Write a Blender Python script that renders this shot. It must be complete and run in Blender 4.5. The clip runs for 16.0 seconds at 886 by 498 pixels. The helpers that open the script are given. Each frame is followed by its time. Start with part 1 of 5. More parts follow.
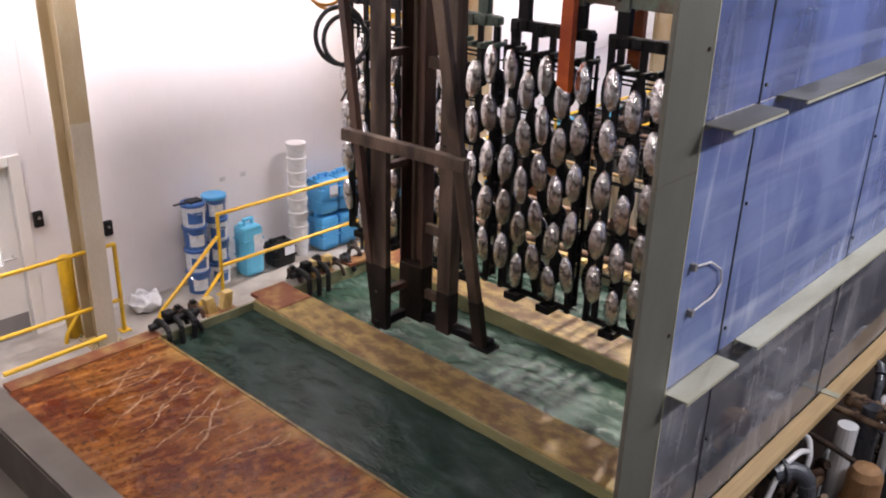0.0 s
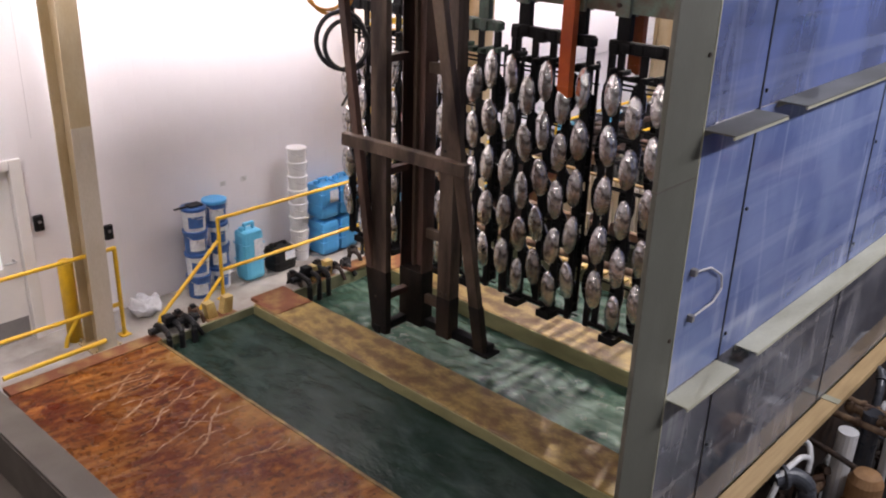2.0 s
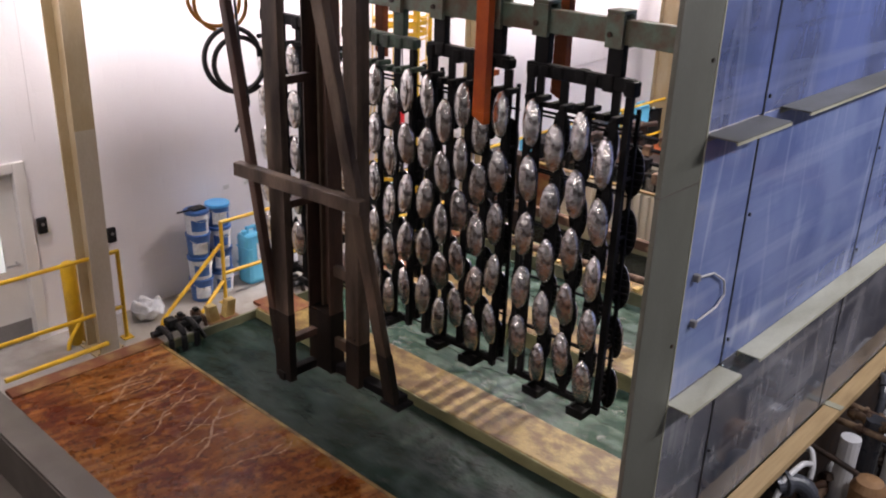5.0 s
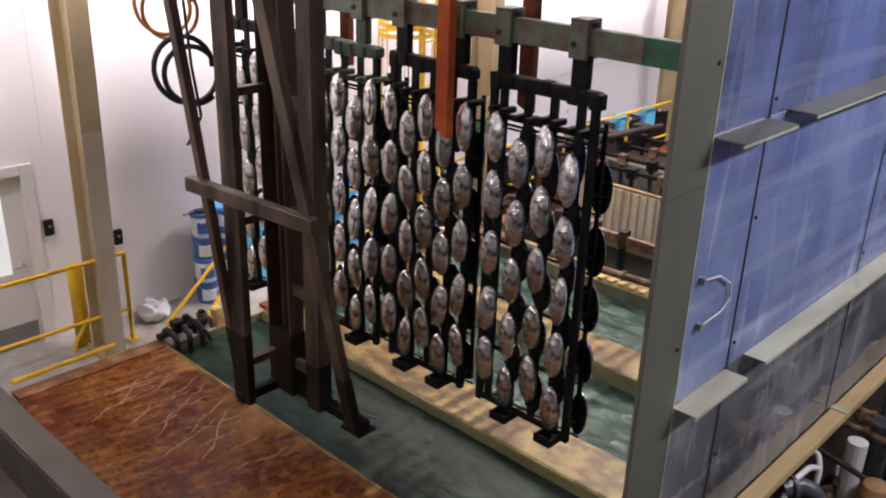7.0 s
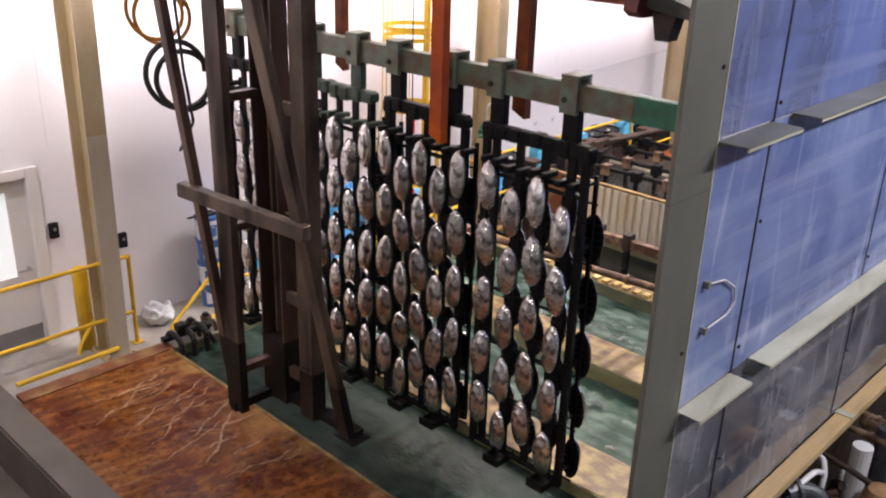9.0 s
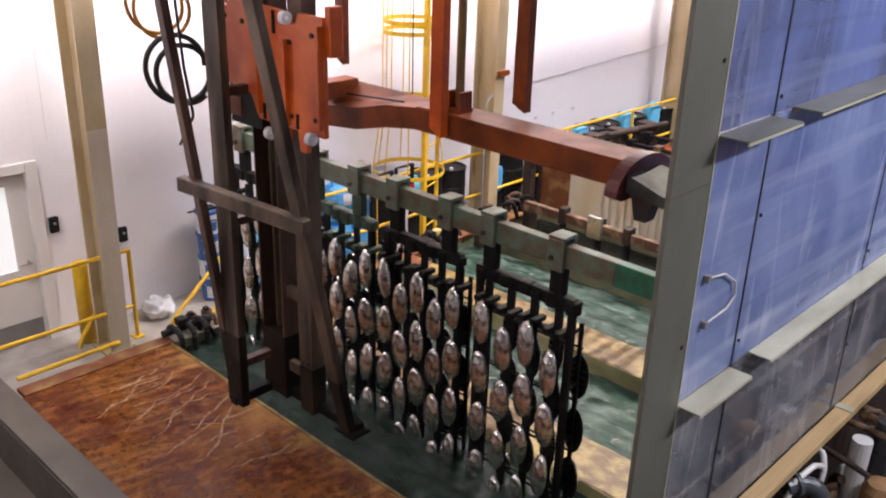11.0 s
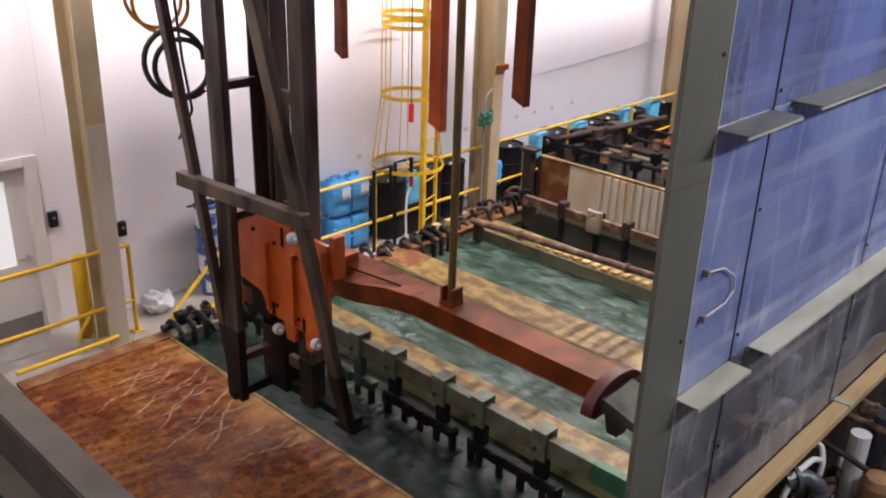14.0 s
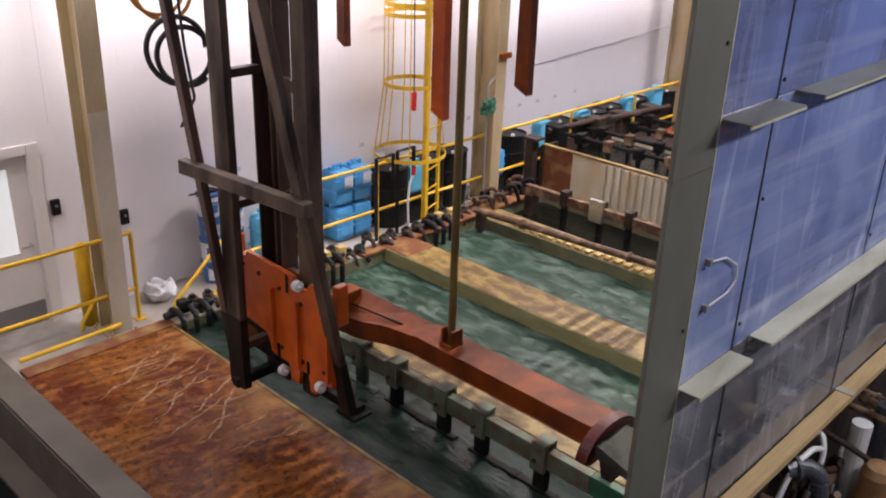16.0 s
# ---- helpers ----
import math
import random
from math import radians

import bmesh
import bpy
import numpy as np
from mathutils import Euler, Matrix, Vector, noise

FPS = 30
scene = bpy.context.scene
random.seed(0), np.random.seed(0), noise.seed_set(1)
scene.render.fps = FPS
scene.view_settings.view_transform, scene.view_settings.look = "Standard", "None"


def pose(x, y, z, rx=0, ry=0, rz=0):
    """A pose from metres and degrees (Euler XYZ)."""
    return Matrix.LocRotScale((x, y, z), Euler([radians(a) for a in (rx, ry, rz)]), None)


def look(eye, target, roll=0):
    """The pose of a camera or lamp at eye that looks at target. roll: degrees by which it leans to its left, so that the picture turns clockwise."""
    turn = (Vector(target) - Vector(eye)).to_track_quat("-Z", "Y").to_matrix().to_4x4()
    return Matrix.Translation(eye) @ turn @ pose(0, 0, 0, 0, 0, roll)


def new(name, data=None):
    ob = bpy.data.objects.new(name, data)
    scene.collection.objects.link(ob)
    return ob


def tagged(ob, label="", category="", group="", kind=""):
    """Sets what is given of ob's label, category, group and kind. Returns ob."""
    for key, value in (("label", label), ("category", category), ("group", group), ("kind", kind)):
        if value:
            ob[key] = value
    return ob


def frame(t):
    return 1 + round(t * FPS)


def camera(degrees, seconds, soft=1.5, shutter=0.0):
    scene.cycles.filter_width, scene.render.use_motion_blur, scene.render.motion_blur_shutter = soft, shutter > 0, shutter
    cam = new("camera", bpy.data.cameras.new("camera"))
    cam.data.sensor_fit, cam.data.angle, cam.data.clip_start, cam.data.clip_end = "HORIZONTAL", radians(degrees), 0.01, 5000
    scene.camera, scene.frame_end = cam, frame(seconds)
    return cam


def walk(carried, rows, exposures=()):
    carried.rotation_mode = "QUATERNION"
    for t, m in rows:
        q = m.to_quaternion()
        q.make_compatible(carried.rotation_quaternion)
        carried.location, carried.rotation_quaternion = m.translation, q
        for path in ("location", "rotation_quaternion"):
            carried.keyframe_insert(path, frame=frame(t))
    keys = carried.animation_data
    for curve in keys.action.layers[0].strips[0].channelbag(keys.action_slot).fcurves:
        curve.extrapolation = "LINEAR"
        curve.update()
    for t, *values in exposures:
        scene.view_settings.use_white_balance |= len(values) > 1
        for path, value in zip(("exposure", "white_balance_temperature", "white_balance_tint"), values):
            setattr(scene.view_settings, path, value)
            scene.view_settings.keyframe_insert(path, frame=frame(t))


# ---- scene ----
cam = camera(52.8, 16.0, soft=2.0, shutter=0.4)
EYE = Vector((9.50, -3.65, 5.03))
# seconds, heading from +Y towards -X, pitch down, lean (degrees)
TURNS = [
    (0.0, 42.422, 23.071, 1.600),
    (0.5, 42.382, 23.018, 1.659),
    (1.0, 42.347, 22.955, 1.726),
    (1.5, 42.365, 22.876, 1.742),
    (2.0, 42.453, 22.763, 1.699),
    (2.5, 42.508, 22.740, 1.766),
    (3.0, 42.503, 22.690, 1.786),
    (3.5, 42.550, 22.646, 1.803),
    (4.0, 42.557, 22.607, 1.829),
    (6.5, 42.928, 22.344, 1.887),
    (7.0, 43.037, 22.341, 1.835),
    (7.5, 43.122, 22.270, 1.851),
    (8.0, 43.215, 22.237, 1.845),
    (8.5, 43.251, 22.126, 1.841),
    (9.0, 43.330, 22.130, 1.794),
    (11.5, 43.323, 22.554, 1.777),
    (12.0, 43.314, 22.539, 1.741),
    (12.5, 43.239, 22.524, 1.800),
    (13.0, 43.180, 22.629, 1.898),
    (13.5, 43.191, 22.754, 1.916),
    (14.0, 43.264, 22.871, 1.783),
    (14.5, 43.292, 22.981, 1.785),
    (15.0, 43.341, 23.253, 1.822),
    (15.5, 43.362, 23.487, 1.869),
    (16.0, 43.396, 23.596, 1.866),
]


def gaze(heading, pitch, lean):
    h, p = radians(heading), radians(pitch)
    way = Vector((-math.sin(h) * math.cos(p), math.cos(h) * math.cos(p), -math.sin(p)))
    return look(EYE, EYE + 2 * way, lean)


walk(cam, [(t, gaze(h, p, r)) for t, h, p, r in TURNS], exposures=[(0, 0.06, 6500, 16), (2.0, -0.15, 6500, 16), (3.5, -0.2, 6500, 16), (7, -0.20, 6500, 16), (8.2, -0.06, 6500, 16), (9, 0.08, 6500, 16), (11.5, 0.10, 6500, 16), (12.5, 0.0, 6500, 16), (14.0, -0.2, 6500, 16), (16, -0.28, 6500, 16)])

# ---- light ----
world = bpy.data.worlds.new("hall_air")
scene.world = world
world.use_nodes = True
world.node_tree.nodes["Background"].inputs[0].default_value = (0.9, 0.95, 1.0, 1)
world.node_tree.nodes["Background"].inputs[1].default_value = 0.008


def ceiling_lamp(x, y, z, w, h, power, colour=(1.0, 0.97, 0.93)):
    data = bpy.data.lights.new("added_hall_lamp", "AREA")
    data.shape, data.size, data.size_y, data.energy, data.color = "RECTANGLE", w, h, power, colour
    ob = new("added_hall_lamp", data)
    ob.matrix_world = pose(x, y, z)
    return ob


def tilted(x, y, z, tilt, w, h, power, colour):
    lamp = ceiling_lamp(x, y, z, w, h, power, colour)
    lamp.matrix_world = pose(x, y, z, 0, tilt, 0)
    return lamp


# unseen lamp rows added to brighten the side walls, one at the south end
for x, ly, tilt, power in ((2.4, -3.0, 58, 470), (4.2, 1.5, 58, 640), (4.2, 7.0, 58, 840), (4.2, 12.5, 60, 1150)):
    tilted(x, ly, 8.5, tilt, 0.5, 3.4, power, (1.0, 0.925, 0.925)).data.spread = radians(132)
for ly, power in ((-2.0, 70), (5.0, 520), (12.0, 520)):
    tilted(12.6, ly, 7.6, 44, 0.5, 3.0, power, (0.95, 0.96, 1.0))
south = ceiling_lamp(6.5, -8.0, 7.0, 3.6, 1.0, 220, (1.0, 0.90, 0.82))
south.matrix_world = look((6.5, -8.0, 7.0), (3.0, 3.0, 2.6))
# the high lamp at the north end, which shines through the slatted guard below it
KEY = Vector((4.4, 11.5, 9.2))
key = ceiling_lamp(KEY.x, KEY.y, KEY.z, 0.014, 0.90, 360, (1.0, 0.94, 0.78))
key.matrix_world = look(KEY, (KEY.x, 2.4, 0.1))
key.data.spread = radians(62)


# ---- materials ----
def mat(name, base, rough=0.6, metal=0.0, vary=None, scale=6.0, amount=0.5, bump=0.15, bump_scale=60.0,
        stretch=(1, 1, 1), spec=0.5, detail=6.0, low=0.35, high=0.65, fine=0.12, rough_vary=0.12):
    """Base colour with a large stain pattern towards `vary`, fine grain in tone, roughness and relief."""
    m = bpy.data.materials.new(name)
    m.use_nodes = True
    nt = m.node_tree
    b = nt.nodes["Principled BSDF"]
    coord = nt.nodes.new("ShaderNodeTexCoord")
    mp = nt.nodes.new("ShaderNodeMapping")
    mp.inputs["Scale"].default_value = stretch
    nt.links.new(coord.outputs["Object"], mp.inputs["Vector"])
    n1 = nt.nodes.new("ShaderNodeTexNoise")
    n1.inputs["Scale"].default_value, n1.inputs["Detail"].default_value = scale, detail
    nt.links.new(mp.outputs[0], n1.inputs["Vector"])
    n2 = nt.nodes.new("ShaderNodeTexNoise")
    n2.inputs["Scale"].default_value, n2.inputs["Detail"].default_value = bump_scale, 4.0
    nt.links.new(mp.outputs[0], n2.inputs["Vector"])
    rng = nt.nodes.new("ShaderNodeMapRange")
    rng.inputs["From Min"].default_value, rng.inputs["From Max"].default_value = low, high
    rng.inputs["To Max"].default_value = amount
    nt.links.new(n1.outputs["Fac"], rng.inputs["Value"])
    mix = nt.nodes.new("ShaderNodeMix")
    mix.data_type = "RGBA"
    nt.links.new(rng.outputs[0], mix.inputs["Factor"])
    mix.inputs[6].default_value = (*base, 1)
    mix.inputs[7].default_value = (*(vary or tuple(c * 0.7 for c in base)), 1)
    hsv = nt.nodes.new("ShaderNodeHueSaturation")
    fr = nt.nodes.new("ShaderNodeMapRange")
    fr.inputs["To Min"].default_value, fr.inputs["To Max"].default_value = 1 - fine, 1 + fine
    nt.links.new(n2.outputs["Fac"], fr.inputs["Value"])
    nt.links.new(fr.outputs[0], hsv.inputs["Value"])
    nt.links.new(mix.outputs[2], hsv.inputs["Color"])
    nt.links.new(hsv.outputs[0], b.inputs["Base Color"])
    rr = nt.nodes.new("ShaderNodeMapRange")
    rr.inputs["To Min"].default_value, rr.inputs["To Max"].default_value = max(0.02, rough - rough_vary), min(1, rough + rough_vary)
    nt.links.new(n1.outputs["Fac"], rr.inputs["Value"])
    nt.links.new(rr.outputs[0], b.inputs["Roughness"])
    b.inputs["Metallic"].default_value = metal
    b.inputs["Specular IOR Level"].default_value = spec
    bp = nt.nodes.new("ShaderNodeBump")
    bp.inputs["Strength"].default_value, bp.inputs["Distance"].default_value = bump, 0.01
    nt.links.new(n2.outputs["Fac"], bp.inputs["Height"])
    nt.links.new(bp.outputs[0], b.inputs["Normal"])
    return m


M_WALL = mat("white_block_paint", (0.81, 0.785, 0.795), 0.6, vary=(0.77, 0.745, 0.755), scale=0.8, amount=0.3, bump=0.2, bump_scale=45, fine=0.02)
M_FLOOR = mat("worn_concrete", (0.42, 0.40, 0.37), 0.7, vary=(0.25, 0.22, 0.19), scale=2.5, amount=0.8, bump=0.3, bump_scale=70)
M_CEIL = mat("dim_roof_deck", (0.16, 0.16, 0.165), 0.8, scale=1.0)
M_HALL = mat("grey_hall_cladding", (0.20, 0.205, 0.215), 0.7, scale=1.0)
M_YELLOW = mat("safety_yellow_paint", (0.74, 0.46, 0.02), 0.4, vary=(0.50, 0.29, 0.03), scale=9, amount=0.5, bump=0.1, fine=0.12)
M_COLLOW = mat("pale_washed_column_paint", (0.50, 0.45, 0.37), 0.5, vary=(0.38, 0.31, 0.20), scale=3, amount=0.6, stretch=(1, 1, 0.35))
M_CREAM = mat("cream_column_paint", (0.45, 0.37, 0.24), 0.5, vary=(0.34, 0.24, 0.10), scale=3, amount=0.7, stretch=(1, 1, 0.35))
M_GREY = mat("olive_grey_steel_paint", (0.128, 0.130, 0.106), 0.5, vary=(0.09, 0.088, 0.068), scale=2.2, amount=0.6, bump=0.08, stretch=(1, 1, 0.4))
M_BEAM = mat("grey_steel_beam_paint", (0.105, 0.092, 0.076), 0.5, vary=(0.062, 0.05, 0.04), scale=2.2, amount=0.6, bump=0.1)
M_VEIN = mat("dried_salt_crust", (0.40, 0.25, 0.15), 0.85, vary=(0.17, 0.07, 0.03), scale=14, amount=0.9)
M_PLANK = mat("stained_polypropylene", (0.27, 0.185, 0.053), 0.5, vary=(0.085, 0.036, 0.009), scale=6.0, amount=0.85, bump=0.4, bump_scale=34, low=0.38, high=0.60, fine=0.5, detail=14, stretch=(0.8, 1.2, 1))
M_PLANKRUST = mat("rust_soaked_polypropylene", (0.15, 0.045, 0.016), 0.6, vary=(0.27, 0.165, 0.058), scale=4.5, amount=0.85, bump=0.4, low=0.46, high=0.64, fine=0.35, detail=10)
M_LEDGEDARK = mat("dark_olive_steel_angle", (0.13, 0.128, 0.115), 0.5, vary=(0.08, 0.075, 0.06), scale=3, amount=0.6, stretch=(1, 0.4, 1))
M_POLE = mat("grimy_olive_pole", (0.17, 0.125, 0.035), 0.45, vary=(0.08, 0.05, 0.02), scale=6, amount=0.8, stretch=(1, 1, 0.3))
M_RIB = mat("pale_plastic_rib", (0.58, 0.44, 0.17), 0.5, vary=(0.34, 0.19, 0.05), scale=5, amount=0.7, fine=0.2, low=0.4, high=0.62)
M_SKIRT = mat("olive_yellowed_skirt", (0.33, 0.31, 0.155), 0.5, vary=(0.19, 0.185, 0.085), scale=3.0, amount=0.7, bump=0.1, fine=0.15, stretch=(0.6, 1, 2))
M_TANK = mat("algae_stained_tank_wall", (0.20, 0.20, 0.115), 0.5, vary=(0.10, 0.105, 0.055), scale=3.0, amount=0.8, bump=0.1, fine=0.15)
M_MAST = mat("brown_corroded_mast_paint", (0.14, 0.100, 0.072), 0.5, vary=(0.022, 0.013, 0.009), scale=4, amount=0.95, bump=0.35, stretch=(1, 1, 0.25), fine=0.35, spec=0.3)
# near-black tone that paints the shade on the mast's lower ends
M_POSTSHADE = mat("shaded_post_end", (0.010, 0.008, 0.007), 0.55, vary=(0.040, 0.027, 0.019), scale=5, amount=0.9, bump=0.3, stretch=(1, 1, 0.4), fine=0.3, spec=0.2, low=0.45, high=0.75)
M_MASTRED = mat("red_brown_corroded_paint", (0.11, 0.062, 0.046), 0.5, vary=(0.026, 0.015, 0.012), scale=4, amount=0.85, bump=0.35, stretch=(1, 1, 0.25), fine=0.3, spec=0.35)
M_ORANGE = mat("orange_enamel", (0.62, 0.12, 0.012), 0.38, vary=(0.36, 0.055, 0.012), scale=3.2, amount=0.8, bump=0.1, fine=0.12)
M_ORANGEDK = mat("scuffed_red_orange_enamel", (0.24, 0.052, 0.008), 0.5, vary=(0.09, 0.022, 0.008), scale=3.2, amount=0.85, bump=0.2, fine=0.25, spec=0.25)
M_SHOE = mat("scuffed_grey_steel", (0.07, 0.072, 0.068), 0.6, vary=(0.03, 0.03, 0.028), scale=6, amount=0.8, bump=0.2, spec=0.15)
M_DARKRED = mat("dark_red_plate", (0.10, 0.012, 0.010), 0.4, scale=8)
M_BARGREEN = mat("verdigris_bar", (0.115, 0.17, 0.125), 0.5, vary=(0.11, 0.065, 0.036), scale=7, amount=0.85, bump=0.3, fine=0.25)
M_GREENEND = mat("green_coated_end", (0.02, 0.16, 0.09), 0.4, vary=(0.03, 0.08, 0.05), scale=9, amount=0.8)
M_RACK = mat("black_plastisol_rack", (0.007, 0.007, 0.008), 0.6, vary=(0.014, 0.013, 0.013), scale=12, amount=0.7, bump=0.2, spec=0.12)
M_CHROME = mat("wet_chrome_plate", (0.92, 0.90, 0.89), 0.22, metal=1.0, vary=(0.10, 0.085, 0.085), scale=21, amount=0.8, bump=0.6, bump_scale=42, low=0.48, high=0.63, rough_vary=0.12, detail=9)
M_MOSS = mat("moss_green_coating", (0.022, 0.055, 0.030), 0.55, vary=(0.01, 0.018, 0.012), scale=14, amount=0.9, bump=0.3)
M_BLACK = mat("black_plastic", (0.009, 0.009, 0.010), 0.5, scale=10, spec=0.3)
M_RUBBER = mat("black_rubber_hose", (0.02, 0.02, 0.022), 0.55, scale=20)
M_BLUE = mat("sky_blue_plastic", (0.085, 0.39, 0.74), 0.35, vary=(0.06, 0.30, 0.62), scale=4, amount=0.5, bump=0.05)
M_BLUEPALE = mat("pale_blue_plastic", (0.14, 0.54, 0.78), 0.35, vary=(0.09, 0.43, 0.68), scale=4, amount=0.5, bump=0.05)
M_PAILBLUE = mat("printed_blue_pail", (0.035, 0.10, 0.30), 0.35, vary=(0.06, 0.16, 0.38), scale=12, amount=0.6, bump=0.05)
M_WHITE = mat("white_plastic", (0.74, 0.74, 0.74), 0.4, vary=(0.62, 0.62, 0.60), scale=5, amount=0.5, bump=0.04, fine=0.04)
M_LABEL = mat("paper_label", (0.72, 0.74, 0.76), 0.7, vary=(0.45, 0.50, 0.58), scale=26, amount=0.6, fine=0.1)
M_WOOD = mat("tan_wooden_rim", (0.52, 0.36, 0.18), 0.6, vary=(0.43, 0.29, 0.14), scale=5, amount=0.7, stretch=(6, 0.5, 1), bump=0.2)
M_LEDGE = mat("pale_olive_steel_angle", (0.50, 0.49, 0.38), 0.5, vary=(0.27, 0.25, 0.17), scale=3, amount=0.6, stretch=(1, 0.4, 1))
M_PIPEBROWN = mat("rusty_brown_pipe", (0.075, 0.036, 0.020), 0.6, vary=(0.26, 0.17, 0.10), scale=7, amount=0.85, bump=0.4, fine=0.35, low=0.48, high=0.66)
M_PVC = mat("white_pvc_pipe", (0.70, 0.70, 0.72), 0.3, vary=(0.52, 0.50, 0.46), scale=4, amount=0.5, bump=0.04)
M_DARKPVC = mat("dark_grey_pvc", (0.07, 0.075, 0.09), 0.3, scale=7)
M_BRONZE = mat("brown_pump_casing", (0.36, 0.20, 0.09), 0.5, vary=(0.2, 0.10, 0.045), scale=6, amount=0.7, bump=0.3)
M_PIT = mat("dark_wet_concrete", (0.045, 0.043, 0.045), 0.35, vary=(0.09, 0.075, 0.06), scale=3, amount=0.7, bump=0.4)
M_RIBWALL = mat("ivory_ribbed_plastic", (0.60, 0.56, 0.44), 0.45, vary=(0.50, 0.36, 0.18), scale=2.0, amount=0.6, stretch=(1, 1, 0.4), low=0.48, high=0.7)
M_DARKMETAL = mat("dark_corroded_steel", (0.022, 0.018, 0.017), 0.6, vary=(0.065, 0.036, 0.022), scale=6, amount=0.7, bump=0.3, spec=0.3)
M_ORANGEHOSE = mat("orange_hose", (0.55, 0.23, 0.03), 0.45, scale=20)
M_RED = mat("red_plastic", (0.65, 0.02, 0.03), 0.4, scale=10)
M_CLEAR = mat("crumpled_clear_wrap", (0.75, 0.77, 0.80), 0.25, vary=(0.5, 0.52, 0.55), scale=15, amount=0.7, bump=0.5)
M_STEEL = mat("brushed_steel", (0.55, 0.55, 0.55), 0.3, metal=0.9, scale=8)
M_DOOR = mat("off_white_door_paint", (0.74, 0.72, 0.69), 0.45, scale=2, bump=0.05, fine=0.04, amount=0.3)
M_JOINT = mat("pale_grey_sealant", (0.60, 0.58, 0.58), 0.7, scale=3, amount=0.3)
M_DUSK = mat("grey_kick_plate", (0.22, 0.21, 0.21), 0.5, scale=3)


def water_mat(name, deep, pale, foam_low, foam_high):
    m = bpy.data.materials.new(name)
    m.use_nodes = True
    nt = m.node_tree
    b = nt.nodes["Principled BSDF"]
    coord = nt.nodes.new("ShaderNodeTexCoord")
    mp = nt.nodes.new("ShaderNodeMapping")
    mp.inputs["Scale"].default_value = (1.0, 2.2, 1)
    nt.links.new(coord.outputs["Object"], mp.inputs["Vector"])
    big = nt.nodes.new("ShaderNodeTexNoise")
    big.inputs["Scale"].default_value, big.inputs["Detail"].default_value, big.inputs["Distortion"].default_value = 2.2, 9, 0.35
    nt.links.new(mp.outputs[0], big.inputs["Vector"])
    rng = nt.nodes.new("ShaderNodeMapRange")
    rng.inputs["From Min"].default_value, rng.inputs["From Max"].default_value = foam_low, foam_high
    nt.links.new(big.outputs["Fac"], rng.inputs["Value"])
    mix = nt.nodes.new("ShaderNodeMix")
    mix.data_type = "RGBA"
    mix.inputs[6].default_value, mix.inputs[7].default_value = (*deep, 1), (*pale, 1)
    nt.links.new(rng.outputs[0], mix.inputs["Factor"])
    nt.links.new(mix.outputs[2], b.inputs["Base Color"])
    b.inputs["Roughness"].default_value = 0.12
    b.inputs["IOR"].default_value = 1.33
    b.inputs["Specular IOR Level"].default_value = 0.32
    rip = nt.nodes.new("ShaderNodeTexNoise")
    rip.inputs["Scale"].default_value, rip.inputs["Detail"].default_value = 14, 7
    nt.links.new(mp.outputs[0], rip.inputs["Vector"])
    bp = nt.nodes.new("ShaderNodeBump")
    bp.inputs["Strength"].default_value, bp.inputs["Distance"].default_value = 0.35, 0.03
    nt.links.new(rip.outputs["Fac"], bp.inputs["Height"])
    nt.links.new(bp.outputs[0], b.inputs["Normal"])
    return m


